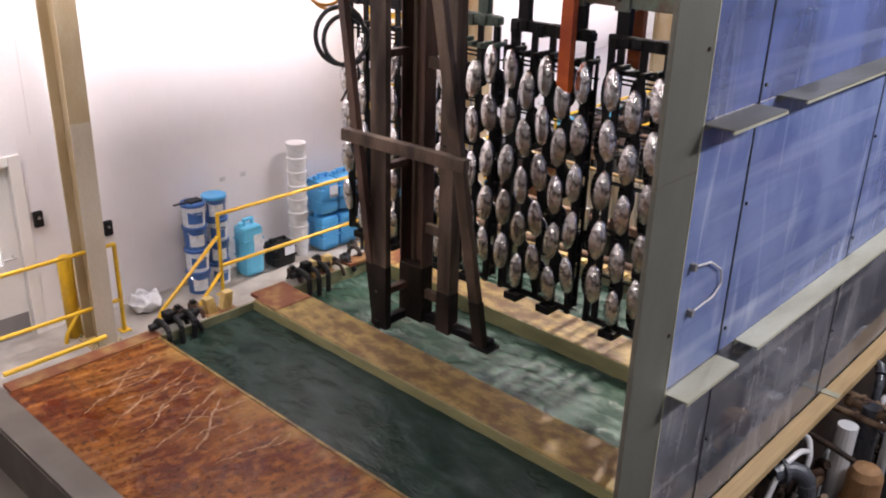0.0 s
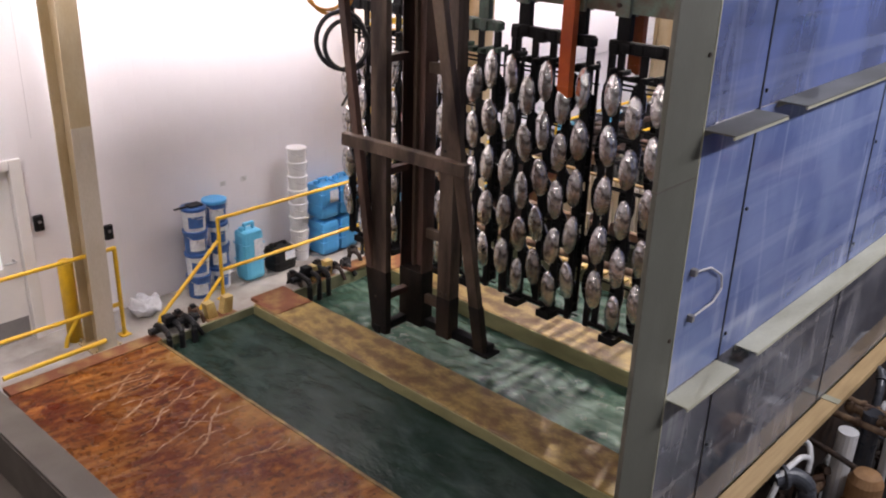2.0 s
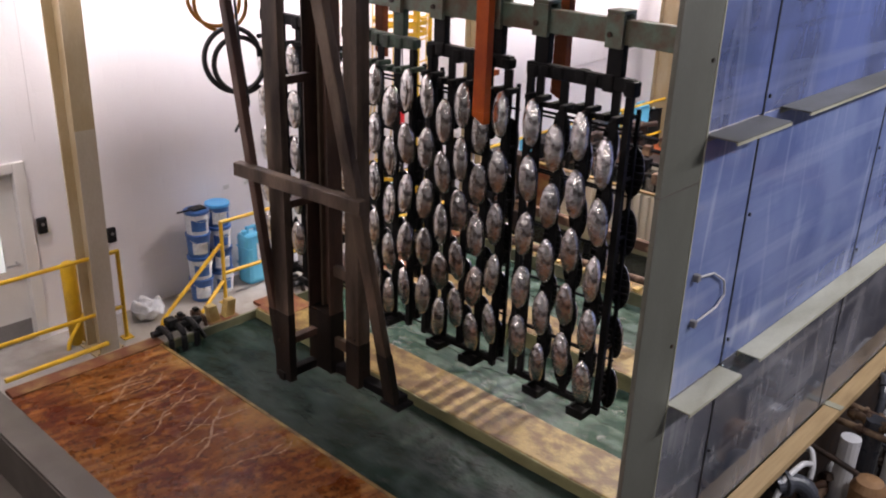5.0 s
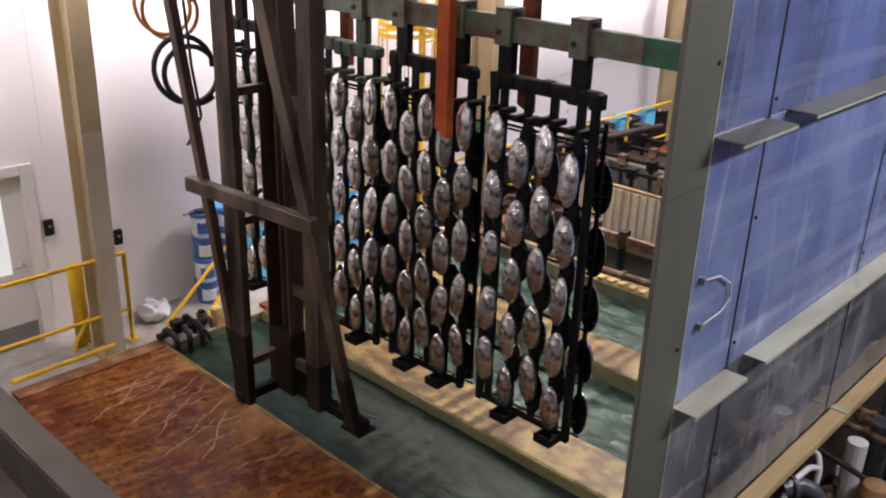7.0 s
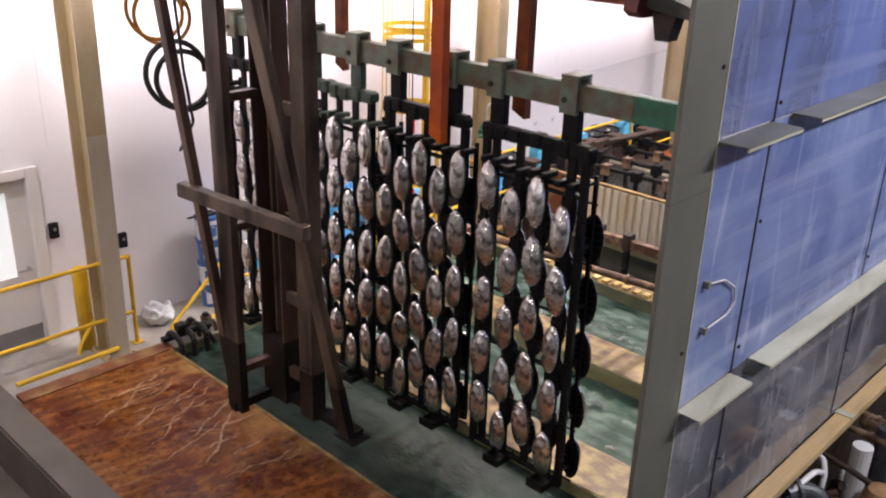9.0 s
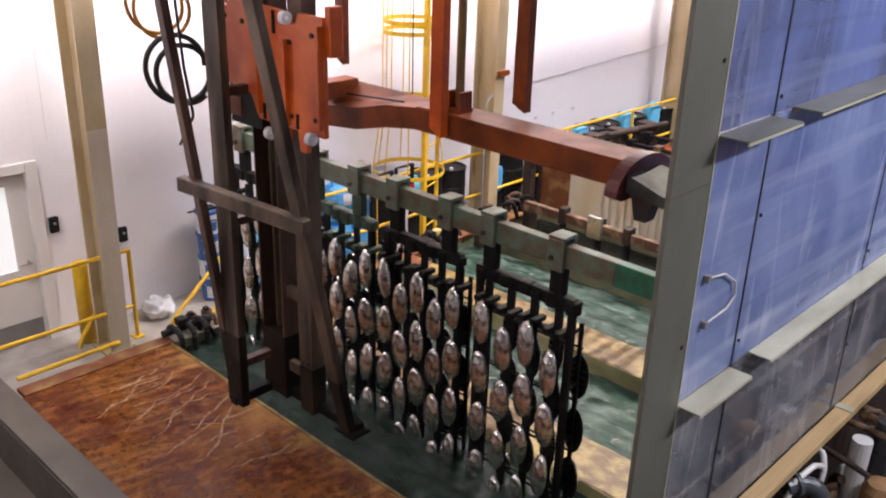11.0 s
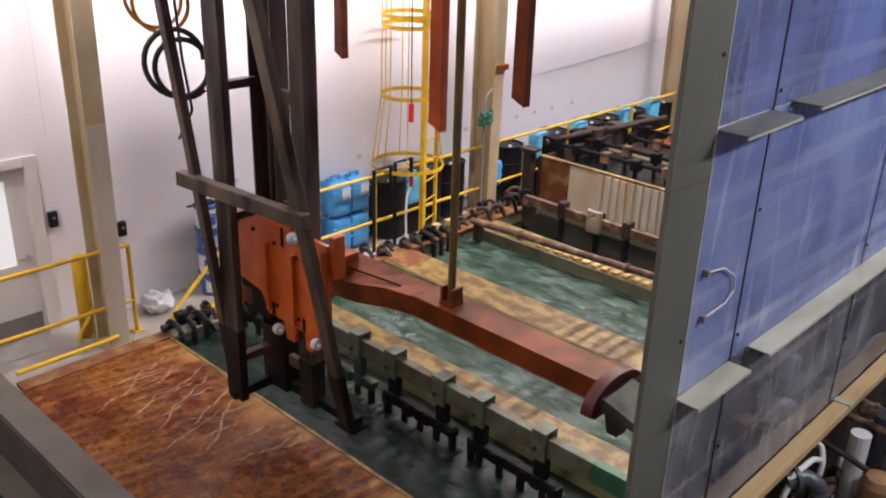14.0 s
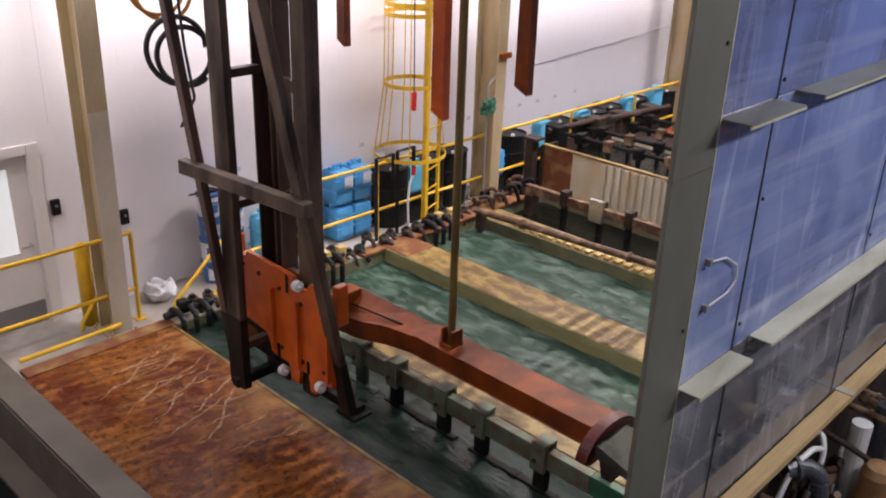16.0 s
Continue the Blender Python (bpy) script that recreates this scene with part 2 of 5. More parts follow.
def lid_mat():
    """Rust-soaked cover: dark red where wet, tan towards the bath, with pale stripes along Y and flecks."""
    m = bpy.data.materials.new("rusted_tank_cover")
    m.use_nodes = True
    m.node_tree.nodes["Principled BSDF"].inputs["Specular IOR Level"].default_value = 0.14
    nt = m.node_tree
    b = nt.nodes["Principled BSDF"]
    N, L = nt.nodes.new, nt.links.new
    coord = N("ShaderNodeTexCoord")

    def noise_at(scale, detail, stretch, distort=0.0):
        mp = N("ShaderNodeMapping")
        mp.inputs["Scale"].default_value = stretch
        L(coord.outputs["Object"], mp.inputs["Vector"])
        n = N("ShaderNodeTexNoise")
        n.inputs["Scale"].default_value, n.inputs["Detail"].default_value, n.inputs["Distortion"].default_value = scale, detail, distort
        L(mp.outputs[0], n.inputs["Vector"])
        return n.outputs["Fac"]

    def ranged(value, a, b_, top=1.0):
        r = N("ShaderNodeMapRange")
        r.inputs["From Min"].default_value, r.inputs["From Max"].default_value, r.inputs["To Max"].default_value = a, b_, top
        L(value, r.inputs["Value"])
        return r.outputs[0]

    def blend(fac, a, colour):
        x = N("ShaderNodeMix")
        x.data_type = "RGBA"
        L(fac, x.inputs["Factor"])
        if isinstance(a, tuple):
            x.inputs[6].default_value = (*a, 1)
        else:
            L(a, x.inputs[6])
        x.inputs[7].default_value = (*colour, 1)
        return x.outputs[2]

    c = blend(ranged(noise_at(1.1, 5, (1, 1, 1), 0.4), 0.40, 0.60), (0.085, 0.014, 0.004), (0.155, 0.050, 0.010))
    c = blend(ranged(noise_at(7.0, 12, (1.2, 0.8, 1), 0.3), 0.48, 0.66, 0.85), c, (0.27, 0.098, 0.022))
    wave = N("ShaderNodeTexWave")
    wave.inputs["Scale"].default_value, wave.inputs["Distortion"].default_value, wave.inputs["Detail"].default_value, wave.inputs["Detail Scale"].default_value = 2.3, 0.9, 2, 1.0
    mp = N("ShaderNodeMapping")
    mp.inputs["Rotation"].default_value = (0, 0, 0.16)
    L(coord.outputs["Object"], mp.inputs["Vector"])
    L(mp.outputs[0], wave.inputs["Vector"])
    mask = N("ShaderNodeMath")
    mask.operation = "MULTIPLY"
    L(ranged(wave.outputs["Fac"], 0.35, 1.0, 0.7), mask.inputs[0])
    L(ranged(noise_at(0.9, 8, (1, 1, 1)), 0.45, 0.60), mask.inputs[1])
    c = blend(mask.outputs[0], c, (0.27, 0.12, 0.036))
    c = blend(ranged(noise_at(55, 5, (1, 0.8, 1)), 0.63, 0.74, 0.7), c, (0.32, 0.17, 0.09))
    c = blend(ranged(noise_at(18, 12, (1, 1, 1), 0.5), 0.53, 0.68, 0.8), c, (0.030, 0.008, 0.004))
    sep = N("ShaderNodeSeparateXYZ")
    L(coord.outputs["Object"], sep.inputs[0])
    rag = N("ShaderNodeMath")
    rag.operation = "MULTIPLY_ADD"
    L(noise_at(2.2, 9, (1.6, 0.8, 1), 0.4), rag.inputs[0])
    rag.inputs[1].default_value = 1.7
    L(sep.outputs["Y"], rag.inputs[2])
    c = blend(ranged(rag.outputs[0], 2.28, 2.72, 0.80), c, (0.33, 0.185, 0.060))
    L(c, b.inputs["Base Color"])
    L(ranged(noise_at(3, 5, (1, 1, 1)), 0.2, 0.9, 0.75), b.inputs["Roughness"])
    bp = N("ShaderNodeBump")
    bp.inputs["Strength"].default_value, bp.inputs["Distance"].default_value = 0.6, 0.012
    L(noise_at(22, 7, (1.3, 0.6, 1)), bp.inputs["Height"])
    L(bp.outputs[0], b.inputs["Normal"])
    return m


M_RUSTLID = lid_mat()
M_WATER = water_mat("grey_green_bath", (0.011, 0.024, 0.018), (0.042, 0.064, 0.055), 0.40, 0.80)
M_DARKBATH = water_mat("black_process_liquid", (0.006, 0.007, 0.006), (0.02, 0.022, 0.02), 0.5, 0.8)
M_WATERLIT = water_mat("bubbling_green_bath", (0.027, 0.056, 0.040), (0.15, 0.21, 0.18), 0.46, 0.80)


def panel_mat(name, tint, dark, pale, rough, clear):
    """Scratched acrylic: cloudy tint, vertical drips, and level streaks that put reflections into the colour."""
    m = bpy.data.materials.new(name)
    m.use_nodes = True
    nt = m.node_tree
    b = nt.nodes["Principled BSDF"]
    N, L = nt.nodes.new, nt.links.new
    coord = N("ShaderNodeTexCoord")

    def layer(scale, stretch, a, b_, top, colour, before, distort=0.5):
        mp = N("ShaderNodeMapping")
        mp.inputs["Scale"].default_value = stretch
        L(coord.outputs["Object"], mp.inputs["Vector"])
        n = N("ShaderNodeTexNoise")
        n.inputs["Scale"].default_value, n.inputs["Detail"].default_value, n.inputs["Distortion"].default_value = scale, 6, distort
        L(mp.outputs[0], n.inputs["Vector"])
        r = N("ShaderNodeMapRange")
        r.inputs["From Min"].default_value, r.inputs["From Max"].default_value, r.inputs["To Max"].default_value = a, b_, top
        L(n.outputs["Fac"], r.inputs["Value"])
        x = N("ShaderNodeMix")
        x.data_type = "RGBA"
        L(r.outputs[0], x.inputs["Factor"])
        if isinstance(before, tuple):
            x.inputs[6].default_value = (*before, 1)
        else:
            L(before, x.inputs[6])
        x.inputs[7].default_value = (*colour, 1)
        return x.outputs[2]

    c = layer(0.9, (1, 1, 1), 0.38, 0.62, 1.0, dark, tint)
    c = layer(2.0, (1, 0.10, 2.2), 0.52, 0.68, 0.4, pale, c, 0.2)
    c = layer(2.6, (1, 2.0, 0.30), 0.54, 0.78, 0.6, pale, c, 1.2)
    c = layer(3.0, (1, 0.14, 2.6), 0.56, 0.70, 0.45, dark, c, 0.2)
    L(c, b.inputs["Base Color"])
    b.inputs["Roughness"].default_value = rough
    tr = N("ShaderNodeBsdfTransparent")
    tr.inputs[0].default_value = (0.80, 0.86, 1.0, 1)
    ms = N("ShaderNodeMixShader")
    ms.inputs[0].default_value = clear
    L(b.outputs[0], ms.inputs[1])
    L(tr.outputs[0], ms.inputs[2])
    L(ms.outputs[0], nt.nodes["Material Output"].inputs["Surface"])
    return m


M_PANEL = panel_mat("blue_tinted_acrylic", (0.275, 0.34, 0.57), (0.16, 0.21, 0.43), (0.56, 0.62, 0.82), 0.08, 0.33)
M_PANELTOP = panel_mat("deep_blue_acrylic", (0.16, 0.21, 0.46), (0.09, 0.11, 0.22), (0.32, 0.37, 0.56), 0.10, 0.28)
M_PANELLOW = panel_mat("smoky_clear_acrylic", (0.24, 0.235, 0.26), (0.075, 0.075, 0.095), (0.50, 0.47, 0.46), 0.07, 0.24)

M_FOAM = bpy.data.materials.new("wet_foam")
M_FOAM.use_nodes = True
fn = M_FOAM.node_tree
fb_ = fn.nodes["Principled BSDF"]
fb_.inputs["Base Color"].default_value = (0.24, 0.31, 0.275, 1)
fb_.inputs["Roughness"].default_value = 0.35
ft, fm, fx, fr_, fc = (fn.nodes.new(k) for k in ("ShaderNodeBsdfTransparent", "ShaderNodeMixShader", "ShaderNodeTexNoise", "ShaderNodeMapRange", "ShaderNodeTexCoord"))
fx.inputs["Scale"].default_value, fx.inputs["Detail"].default_value, fx.inputs["Distortion"].default_value = 8.5, 10.0, 0.8
fr_.inputs["From Min"].default_value, fr_.inputs["From Max"].default_value = 0.50, 0.86
fn.links.new(fc.outputs["Object"], fx.inputs["Vector"])
fn.links.new(fx.outputs["Fac"], fr_.inputs["Value"])
fn.links.new(fr_.outputs[0], fm.inputs[0])
fn.links.new(ft.outputs[0], fm.inputs[1])
fn.links.new(fb_.outputs[0], fm.inputs[2])
fn.links.new(fm.outputs[0], fn.nodes["Material Output"].inputs["Surface"])

# ---- mesh helpers ----
ORIGIN = {}


def box(bm, x0, x1, y0, y1, z0, z1, bevel=0.0, turn=None):
    c = Vector(((x0 + x1) / 2, (y0 + y1) / 2, (z0 + z1) / 2))
    m = Matrix.Translation(c) @ (turn or Matrix()) @ Matrix.Diagonal((abs(x1 - x0), abs(y1 - y0), abs(z1 - z0), 1))
    got = bmesh.ops.create_cube(bm, size=1, matrix=m)
    if bevel:
        edges = list({e for v in got["verts"] for e in v.link_edges})
        bmesh.ops.bevel(bm, geom=edges, offset=bevel, segments=2, profile=0.6, affect="EDGES")
    return bm


def rod(bm, p, q, r, seg=12, r2=None):
    p, q = Vector(p), Vector(q)
    d = q - p
    m = Matrix.Translation((p + q) / 2) @ d.to_track_quat("Z", "Y").to_matrix().to_4x4()
    bmesh.ops.create_cone(bm, cap_ends=True, segments=seg, radius1=r, radius2=r if r2 is None else r2, depth=d.length, matrix=m)
    return bm


def beam(bm, p, q, w, h, bevel=0.0):
    """A square bar from p to q."""
    p, q = Vector(p), Vector(q)
    d = q - p
    m = Matrix.Translation((p + q) / 2) @ d.to_track_quat("Z", "Y").to_matrix().to_4x4() @ Matrix.Diagonal((w, h, d.length, 1))
    got = bmesh.ops.create_cube(bm, size=1, matrix=m)
    if bevel:
        edges = list({e for v in got["verts"] for e in v.link_edges})
        bmesh.ops.bevel(bm, geom=edges, offset=bevel, segments=1, affect="EDGES")
    return bm


def sweep(bm, points, section, closed=False):
    """One skin along a polyline, with mitred bends; section: offsets to the side and up."""
    pts = [Vector(p) for p in points]
    n = len(pts)
    rings = []
    for i, p in enumerate(pts):
        a = pts[(i - 1) % n] if closed or i > 0 else p
        b = pts[(i + 1) % n] if closed or i < n - 1 else p
        t = (b - a).normalized()
        ref = Vector((0, 0, 1)) if abs(t.z) < 0.92 else Vector((0.6, 0.8, 0))
        side = t.cross(ref).normalized()
        if rings and side.dot(last) < -0.2:
            side = -side
        last = side
        up = side.cross(t).normalized()
        rings.append([bm.verts.new(p + side * u + up * v) for u, v in section])
    m = len(section)
    for i in range(n if closed else n - 1):
        a, b = rings[i], rings[(i + 1) % n]
        for j in range(m):
            bm.faces.new((a[j], a[(j + 1) % m], b[(j + 1) % m], b[j]))
    if not closed:
        bm.faces.new(rings[0])
        bm.faces.new(rings[-1])
    bmesh.ops.recalc_face_normals(bm, faces=bm.faces)
    return bm


def pipe(bm, points, r, seg=10):
    """A tube along a polyline whose corners are rounded."""
    pts = [Vector(p) for p in points]
    path = [pts[0]]
    for a, b, c in zip(pts, pts[1:], pts[2:]):
        cut = min(r * 2.2, (a - b).length * 0.45, (c - b).length * 0.45)
        p, q = b + (a - b).normalized() * cut, b + (c - b).normalized() * cut
        for s in (0.0, 0.33, 0.67, 1.0):
            path.append(p * (1 - s) ** 2 + b * 2 * s * (1 - s) + q * s ** 2)
    path.append(pts[-1])
    return sweep(bm, path, [(r * math.cos(2 * math.pi * i / seg), r * math.sin(2 * math.pi * i / seg)) for i in range(seg)])


def lathe(bm, profile, seg=20, at=(0, 0, 0)):
    """A turned solid from (radius, height) pairs."""
    rings = []
    for r, z in profile:
        rings.append([bm.verts.new((at[0] + r * math.cos(2 * math.pi * i / seg), at[1] + r * math.sin(2 * math.pi * i / seg), at[2] + z)) for i in range(seg)])
    for a, b in zip(rings, rings[1:]):
        for i in range(seg):
            bm.faces.new((a[i], a[(i + 1) % seg], b[(i + 1) % seg], b[i]))
    bm.faces.new(list(reversed(rings[0])))
    bm.faces.new(rings[-1])
    return bm


def extrude_y(bm, outline, y0, y1):
    """A solid from an (x, z) outline."""
    a = [bm.verts.new((x, y0, z)) for x, z in outline]
    b = [bm.verts.new((x, y1, z)) for x, z in outline]
    bm.faces.new(a)
    bm.faces.new(list(reversed(b)))
    for i in range(len(a)):
        j = (i + 1) % len(a)
        bm.faces.new((a[j], a[i], b[i], b[j]))
    bmesh.ops.recalc_face_normals(bm, faces=bm.faces)
    return bm


def thing(name, at, label, category, group="", kind=""):
    ob = new(name)
    ob.location = at
    ORIGIN[ob] = Vector(at)
    ob.empty_display_size = 0.1
    return tagged(ob, label, category, group, kind)


def mesh_of(name, bm, material, smooth=False):
    data = bpy.data.meshes.new(name)
    bm.normal_update()
    bm.to_mesh(data)
    bm.free()
    data.materials.append(material)
    if smooth:
        data.polygons.foreach_set("use_smooth", [True] * len(data.polygons))
    return data


def part(name, bm, material, parent, label="", smooth=False):
    """Links a bmesh, drawn in the place's own coordinates, as one mesh under a thing or a part."""
    at = ORIGIN[parent]
    bm.transform(Matrix.Translation(-at))
    ob = new(name, mesh_of(name, bm, material, smooth))
    ob.parent = parent
    ORIGIN[ob] = at
    return tagged(ob, label)


def setting(name, bm, material, label, category, smooth=False):
    ob = new(name, mesh_of(name, bm, material, smooth))
    ORIGIN[ob] = Vector((0, 0, 0))
    return tagged(ob, label, category, "", "structure")


def B():
    return bmesh.new()

# ---- the hall ----
setting("floor", box(B(), 0, 1.02, -9, 22, -0.3, 0), M_FLOOR, "worn grey concrete walkway beside the tanks", "floor")
bm = B()
box(bm, 7.0, 14, -9, 22, -1.6, -1.3)
box(bm, 0, 7.0, -9, -1.75, -1.6, -1.3)
setting("pit_floor", bm, M_PIT, "dark wet concrete floor of the pipe pit", "floor")
setting("wall_east", box(B(), 14, 14.3, -9, 22, -1.6, 9.4), M_HALL, "plain grey clad hall wall", "wall")
setting("wall_south", box(B(), -0.3, 14.3, -9.3, -9, -1.6, 9.4), M_HALL, "plain grey clad hall wall", "wall")
setting("wall_north", box(B(), -0.3, 14.3, 22, 22.3, -1.6, 9.4), M_HALL, "plain grey clad hall wall", "wall")
setting("ceiling", box(B(), -0.3, 14.3, -9.3, 22.3, 9.4, 9.6), M_CEIL, "plain pale ceiling", "ceiling")

# west wall with its doorway
DOOR_Y0, DOOR_Y1, DOOR_H = -1.02, -0.09, 2.06
bm = B()
box(bm, -0.3, 0, -9, DOOR_Y0, -0.3, 9.4)
box(bm, -0.3, 0, DOOR_Y1, 22, -0.3, 9.4)
box(bm, -0.3, 0, DOOR_Y0, DOOR_Y1, DOOR_H, 9.4)
wall_w = setting("wall_west", bm, M_WALL, "white painted concrete block wall", "wall")

BW, BH = 0.40, 0.20
blk = B()
box(blk, 0.0, 0.0012, -BW / 2 + 0.0025, BW / 2 - 0.0025, -BH / 2 + 0.002, BH / 2 - 0.002)
block_mesh = mesh_of("block", blk, M_WALL)
bmj = B()
near = 0
rows_z = [0.11 + i * BH for i in range(24)]
for i, z in enumerate(rows_z):
    for j in range(-7, 44):
        y = j * BW + (BW / 2 if i % 2 else 0)
        if DOOR_Y0 - 0.3 < y < DOOR_Y1 + 0.32 and z < DOOR_H + 0.2:
            continue
        if -0.2 < y < 4.2 and z < 4.2 and near < 260:
            near += 1
            ob = new("block", block_mesh)
            ob.parent = wall_w
            ob.location = (0, y, z)
        else:
            box(bmj, 0.0, 0.0012, y - BW / 2 + 0.0025, y + BW / 2 - 0.0025, z - BH / 2 + 0.002, z + BH / 2 - 0.002)
ob = part("far_blocks", bmj, M_WALL, wall_w)
tagged(ob, kind="stuff")

part("control_joint", box(B(), 0.002, 0.0035, 0.147, 0.151, 2.3, 9.3), M_JOINT, wall_w)
cd = thing("wall_conduit", (0.02, 7.0, 1.9), "thin grey conduit run along the white wall", "conduit")
part("tube", rod(B(), (0.02, 7.9, 1.81), (0.02, 14.0, 2.10), 0.005, 8), M_JOINT, cd)

# door
door = thing("door_1", (0.0, (DOOR_Y0 + DOOR_Y1) / 2, 0), "off-white steel door with a glazed pane and lever handle", "door", kind="structure")
bm = B()
for y0, y1 in ((DOOR_Y0 - 0.06, DOOR_Y0 + 0.05), (DOOR_Y1 - 0.05, DOOR_Y1 + 0.08)):
    box(bm, -0.2, 0.035, y0, y1, 0, DOOR_H + 0.06, 0.006)
box(bm, -0.2, 0.035, DOOR_Y0 + 0.052, DOOR_Y1 - 0.052, DOOR_H - 0.05, DOOR_H + 0.06, 0.006)
part("frame", bm, M_DOOR, door)
y0, y1 = DOOR_Y0 + 0.055, DOOR_Y1 - 0.055
bm = B()
box(bm, -0.09, -0.045, y0, y0 + 0.16, 0.01, DOOR_H - 0.055)
box(bm, -0.09, -0.045, y1 - 0.20, y1, 0.01, DOOR_H - 0.055)
box(bm, -0.09, -0.045, y0 + 0.16, y1 - 0.20, 0.01, 0.90)
box(bm, -0.09, -0.045, y0 + 0.16, y1 - 0.20, 1.87, DOOR_H - 0.055)
leaf = part("leaf", bm, M_DOOR, door)
glass = bpy.data.materials.new("bright_door_pane")
glass.use_nodes = True
g = glass.node_tree.nodes["Principled BSDF"]
g.inputs["Base Color"].default_value = (0.75, 0.78, 0.78, 1)
g.inputs["Roughness"].default_value = 0.08
# the pane itself glows, in place of daylight from behind it
g.inputs["Emission Color"].default_value = (0.95, 1.0, 1.0, 1)
g.inputs["Emission Strength"].default_value = 0.5
part("pane", box(B(), -0.075, -0.06, y0 + 0.162, y1 - 0.202, 0.902, 1.868), glass, leaf, "daylit glass pane")
part("kick_plate", box(B(), -0.044, -0.040, y0 + 0.02, y1 - 0.02, 0.02, 0.28), M_DUSK, leaf, "grey kick plate")
bm = B()
rod(bm, (-0.045, y1 - 0.08, 0.98), (0.03, y1 - 0.08, 0.98), 0.014)
rod(bm, (0.03, y1 - 0.07, 0.98), (0.03, y1 - 0.21, 0.98), 0.011)
part("lever_handle", bm, M_STEEL, leaf, "steel lever handle")
part("threshold", box(B(), -0.3, 0.0, DOOR_Y0, DOOR_Y1, -0.3, 0.002), M_FLOOR, door)
part("outside", box(B(), -0.34, -0.31, DOOR_Y0 - 0.2, DOOR_Y1 + 0.2, 0, 2.3), M_WALL, door)

for y, z in ((0.08, 1.36), (0.86, 1.04)):
    sw = thing("wall_switch", (0, y, z), "small black push-button box on the wall", "switch", "wall switches")
    part("housing", box(B(), 0.004, 0.06, y - 0.05, y + 0.05, z - 0.09, z + 0.09, 0.012), M_BLACK, sw)
    part("button", rod(B(), (0.06, y, z + 0.02), (0.072, y, z + 0.02), 0.018), M_DUSK, sw)
for y in (2.48, 2.80, 3.60, 4.6, 6.9, 7.3, 7.75, 8.2, 8.7, 9.2, 9.8):
    z = 1.27 if y < 3 else (1.33 if y < 4 else 1.18)
    pl = thing("wall_plate", (0, y, z), "small grey printed tag on the white wall", "sign", "wall tags")
    part("plate", box(B(), 0.004, 0.009, y - 0.05, y + 0.05, z - 0.035, z + 0.035), M_WHITE, pl)
    for k in (-0.018, 0.0, 0.018):
        part("print_bar", box(B(), 0.009, 0.0105, y - 0.035, y + 0.03, z + k - 0.003, z + k + 0.003), M_FLOOR, pl)


def steel_column(y, x, bottom, top, label):
    """Tapered building column: two flanges and a web."""
    col = thing("building_column", (x, y, 0), label, "column", "building columns")
    bm = B()
    h = 9.3
    def flange(x0b, x1b, x0t, x1t, ya, yb):
        v = [bm.verts.new(c) for c in ((x + x0b, ya, 0), (x + x1b, ya, 0), (x + x1b, yb, 0), (x + x0b, yb, 0),
                                       (x + x0t, ya, h), (x + x1t, ya, h), (x + x1t, yb, h), (x + x0t, yb, h))]
        for f in ((3, 2, 1, 0), (4, 5, 6, 7), (0, 1, 5, 4), (1, 2, 6, 5), (2, 3, 7, 6), (3, 0, 4, 7)):
            bm.faces.new([v[i] for i in f])
    flange(bottom - 0.02, bottom, top - 0.02, top, y - 0.11, y + 0.11)
    part("flange", bm, M_CREAM, col)
    bm = B()
    flange(-0.10, -0.08, -0.10, -0.08, y - 0.11, y + 0.11)
    part("flange", bm, M_CREAM, col)
    bm = B()
    flange(-0.08, bottom - 0.02, -0.08, top - 0.02, y - 0.008, y + 0.008)
    part("web", bm, M_CREAM, col)
    bm = B()
    box(bm, x - 0.16, x + bottom + 0.06, y - 0.17, y + 0.17, 0, 0.02)
    for sx in (-0.13, bottom + 0.03):
        for sy in (-0.14, 0.14):
            rod(bm, (x + sx, y + sy, 0.02), (x + sx, y + sy, 0.06), 0.016, 6)
    part("base_plate", bm, M_CREAM, col)
    return col


near_column = steel_column(0.30, 0.62, 0.22, 0.42, "cream painted tapered steel column at the walkway edge")
part("repainted_face", box(B(), 0.866, 0.8715, 0.1905, 0.4095, 0.022, 2.58, 0.0, Matrix.Rotation(radians(1.2), 4, "Y")), M_COLLOW, near_column, "paler repainted lower face")
steel_column(6.62, 0.55, 0.30, 0.42, "cream painted tapered steel column behind the guard rail")
steel_column(12.45, 0.45, 0.30, 0.42, "cream painted tapered steel column far along the wall")

# ---- runway that carries the hoist ----
for x in (3.2, 6.3):
    rw = thing("runway_beam", (x, 5.0, 6.74), "dark steel runway beam that carries the hoist", "beam", "runway beams", kind="structure")
    part("flange", box(B(), x - 0.08, x + 0.08, -3.0, 15.0, 6.741, 6.76), M_CEIL, rw)
    part("web", box(B(), x - 0.008, x + 0.008, -3.0, 15.0, 6.761, 6.95), M_CEIL, rw)
    for y in (-2.5, 4.0, 14.5):
        part("drop_rod", rod(B(), (x, y, 6.95), (x, y, 9.4), 0.02, 8), M_CEIL, rw)

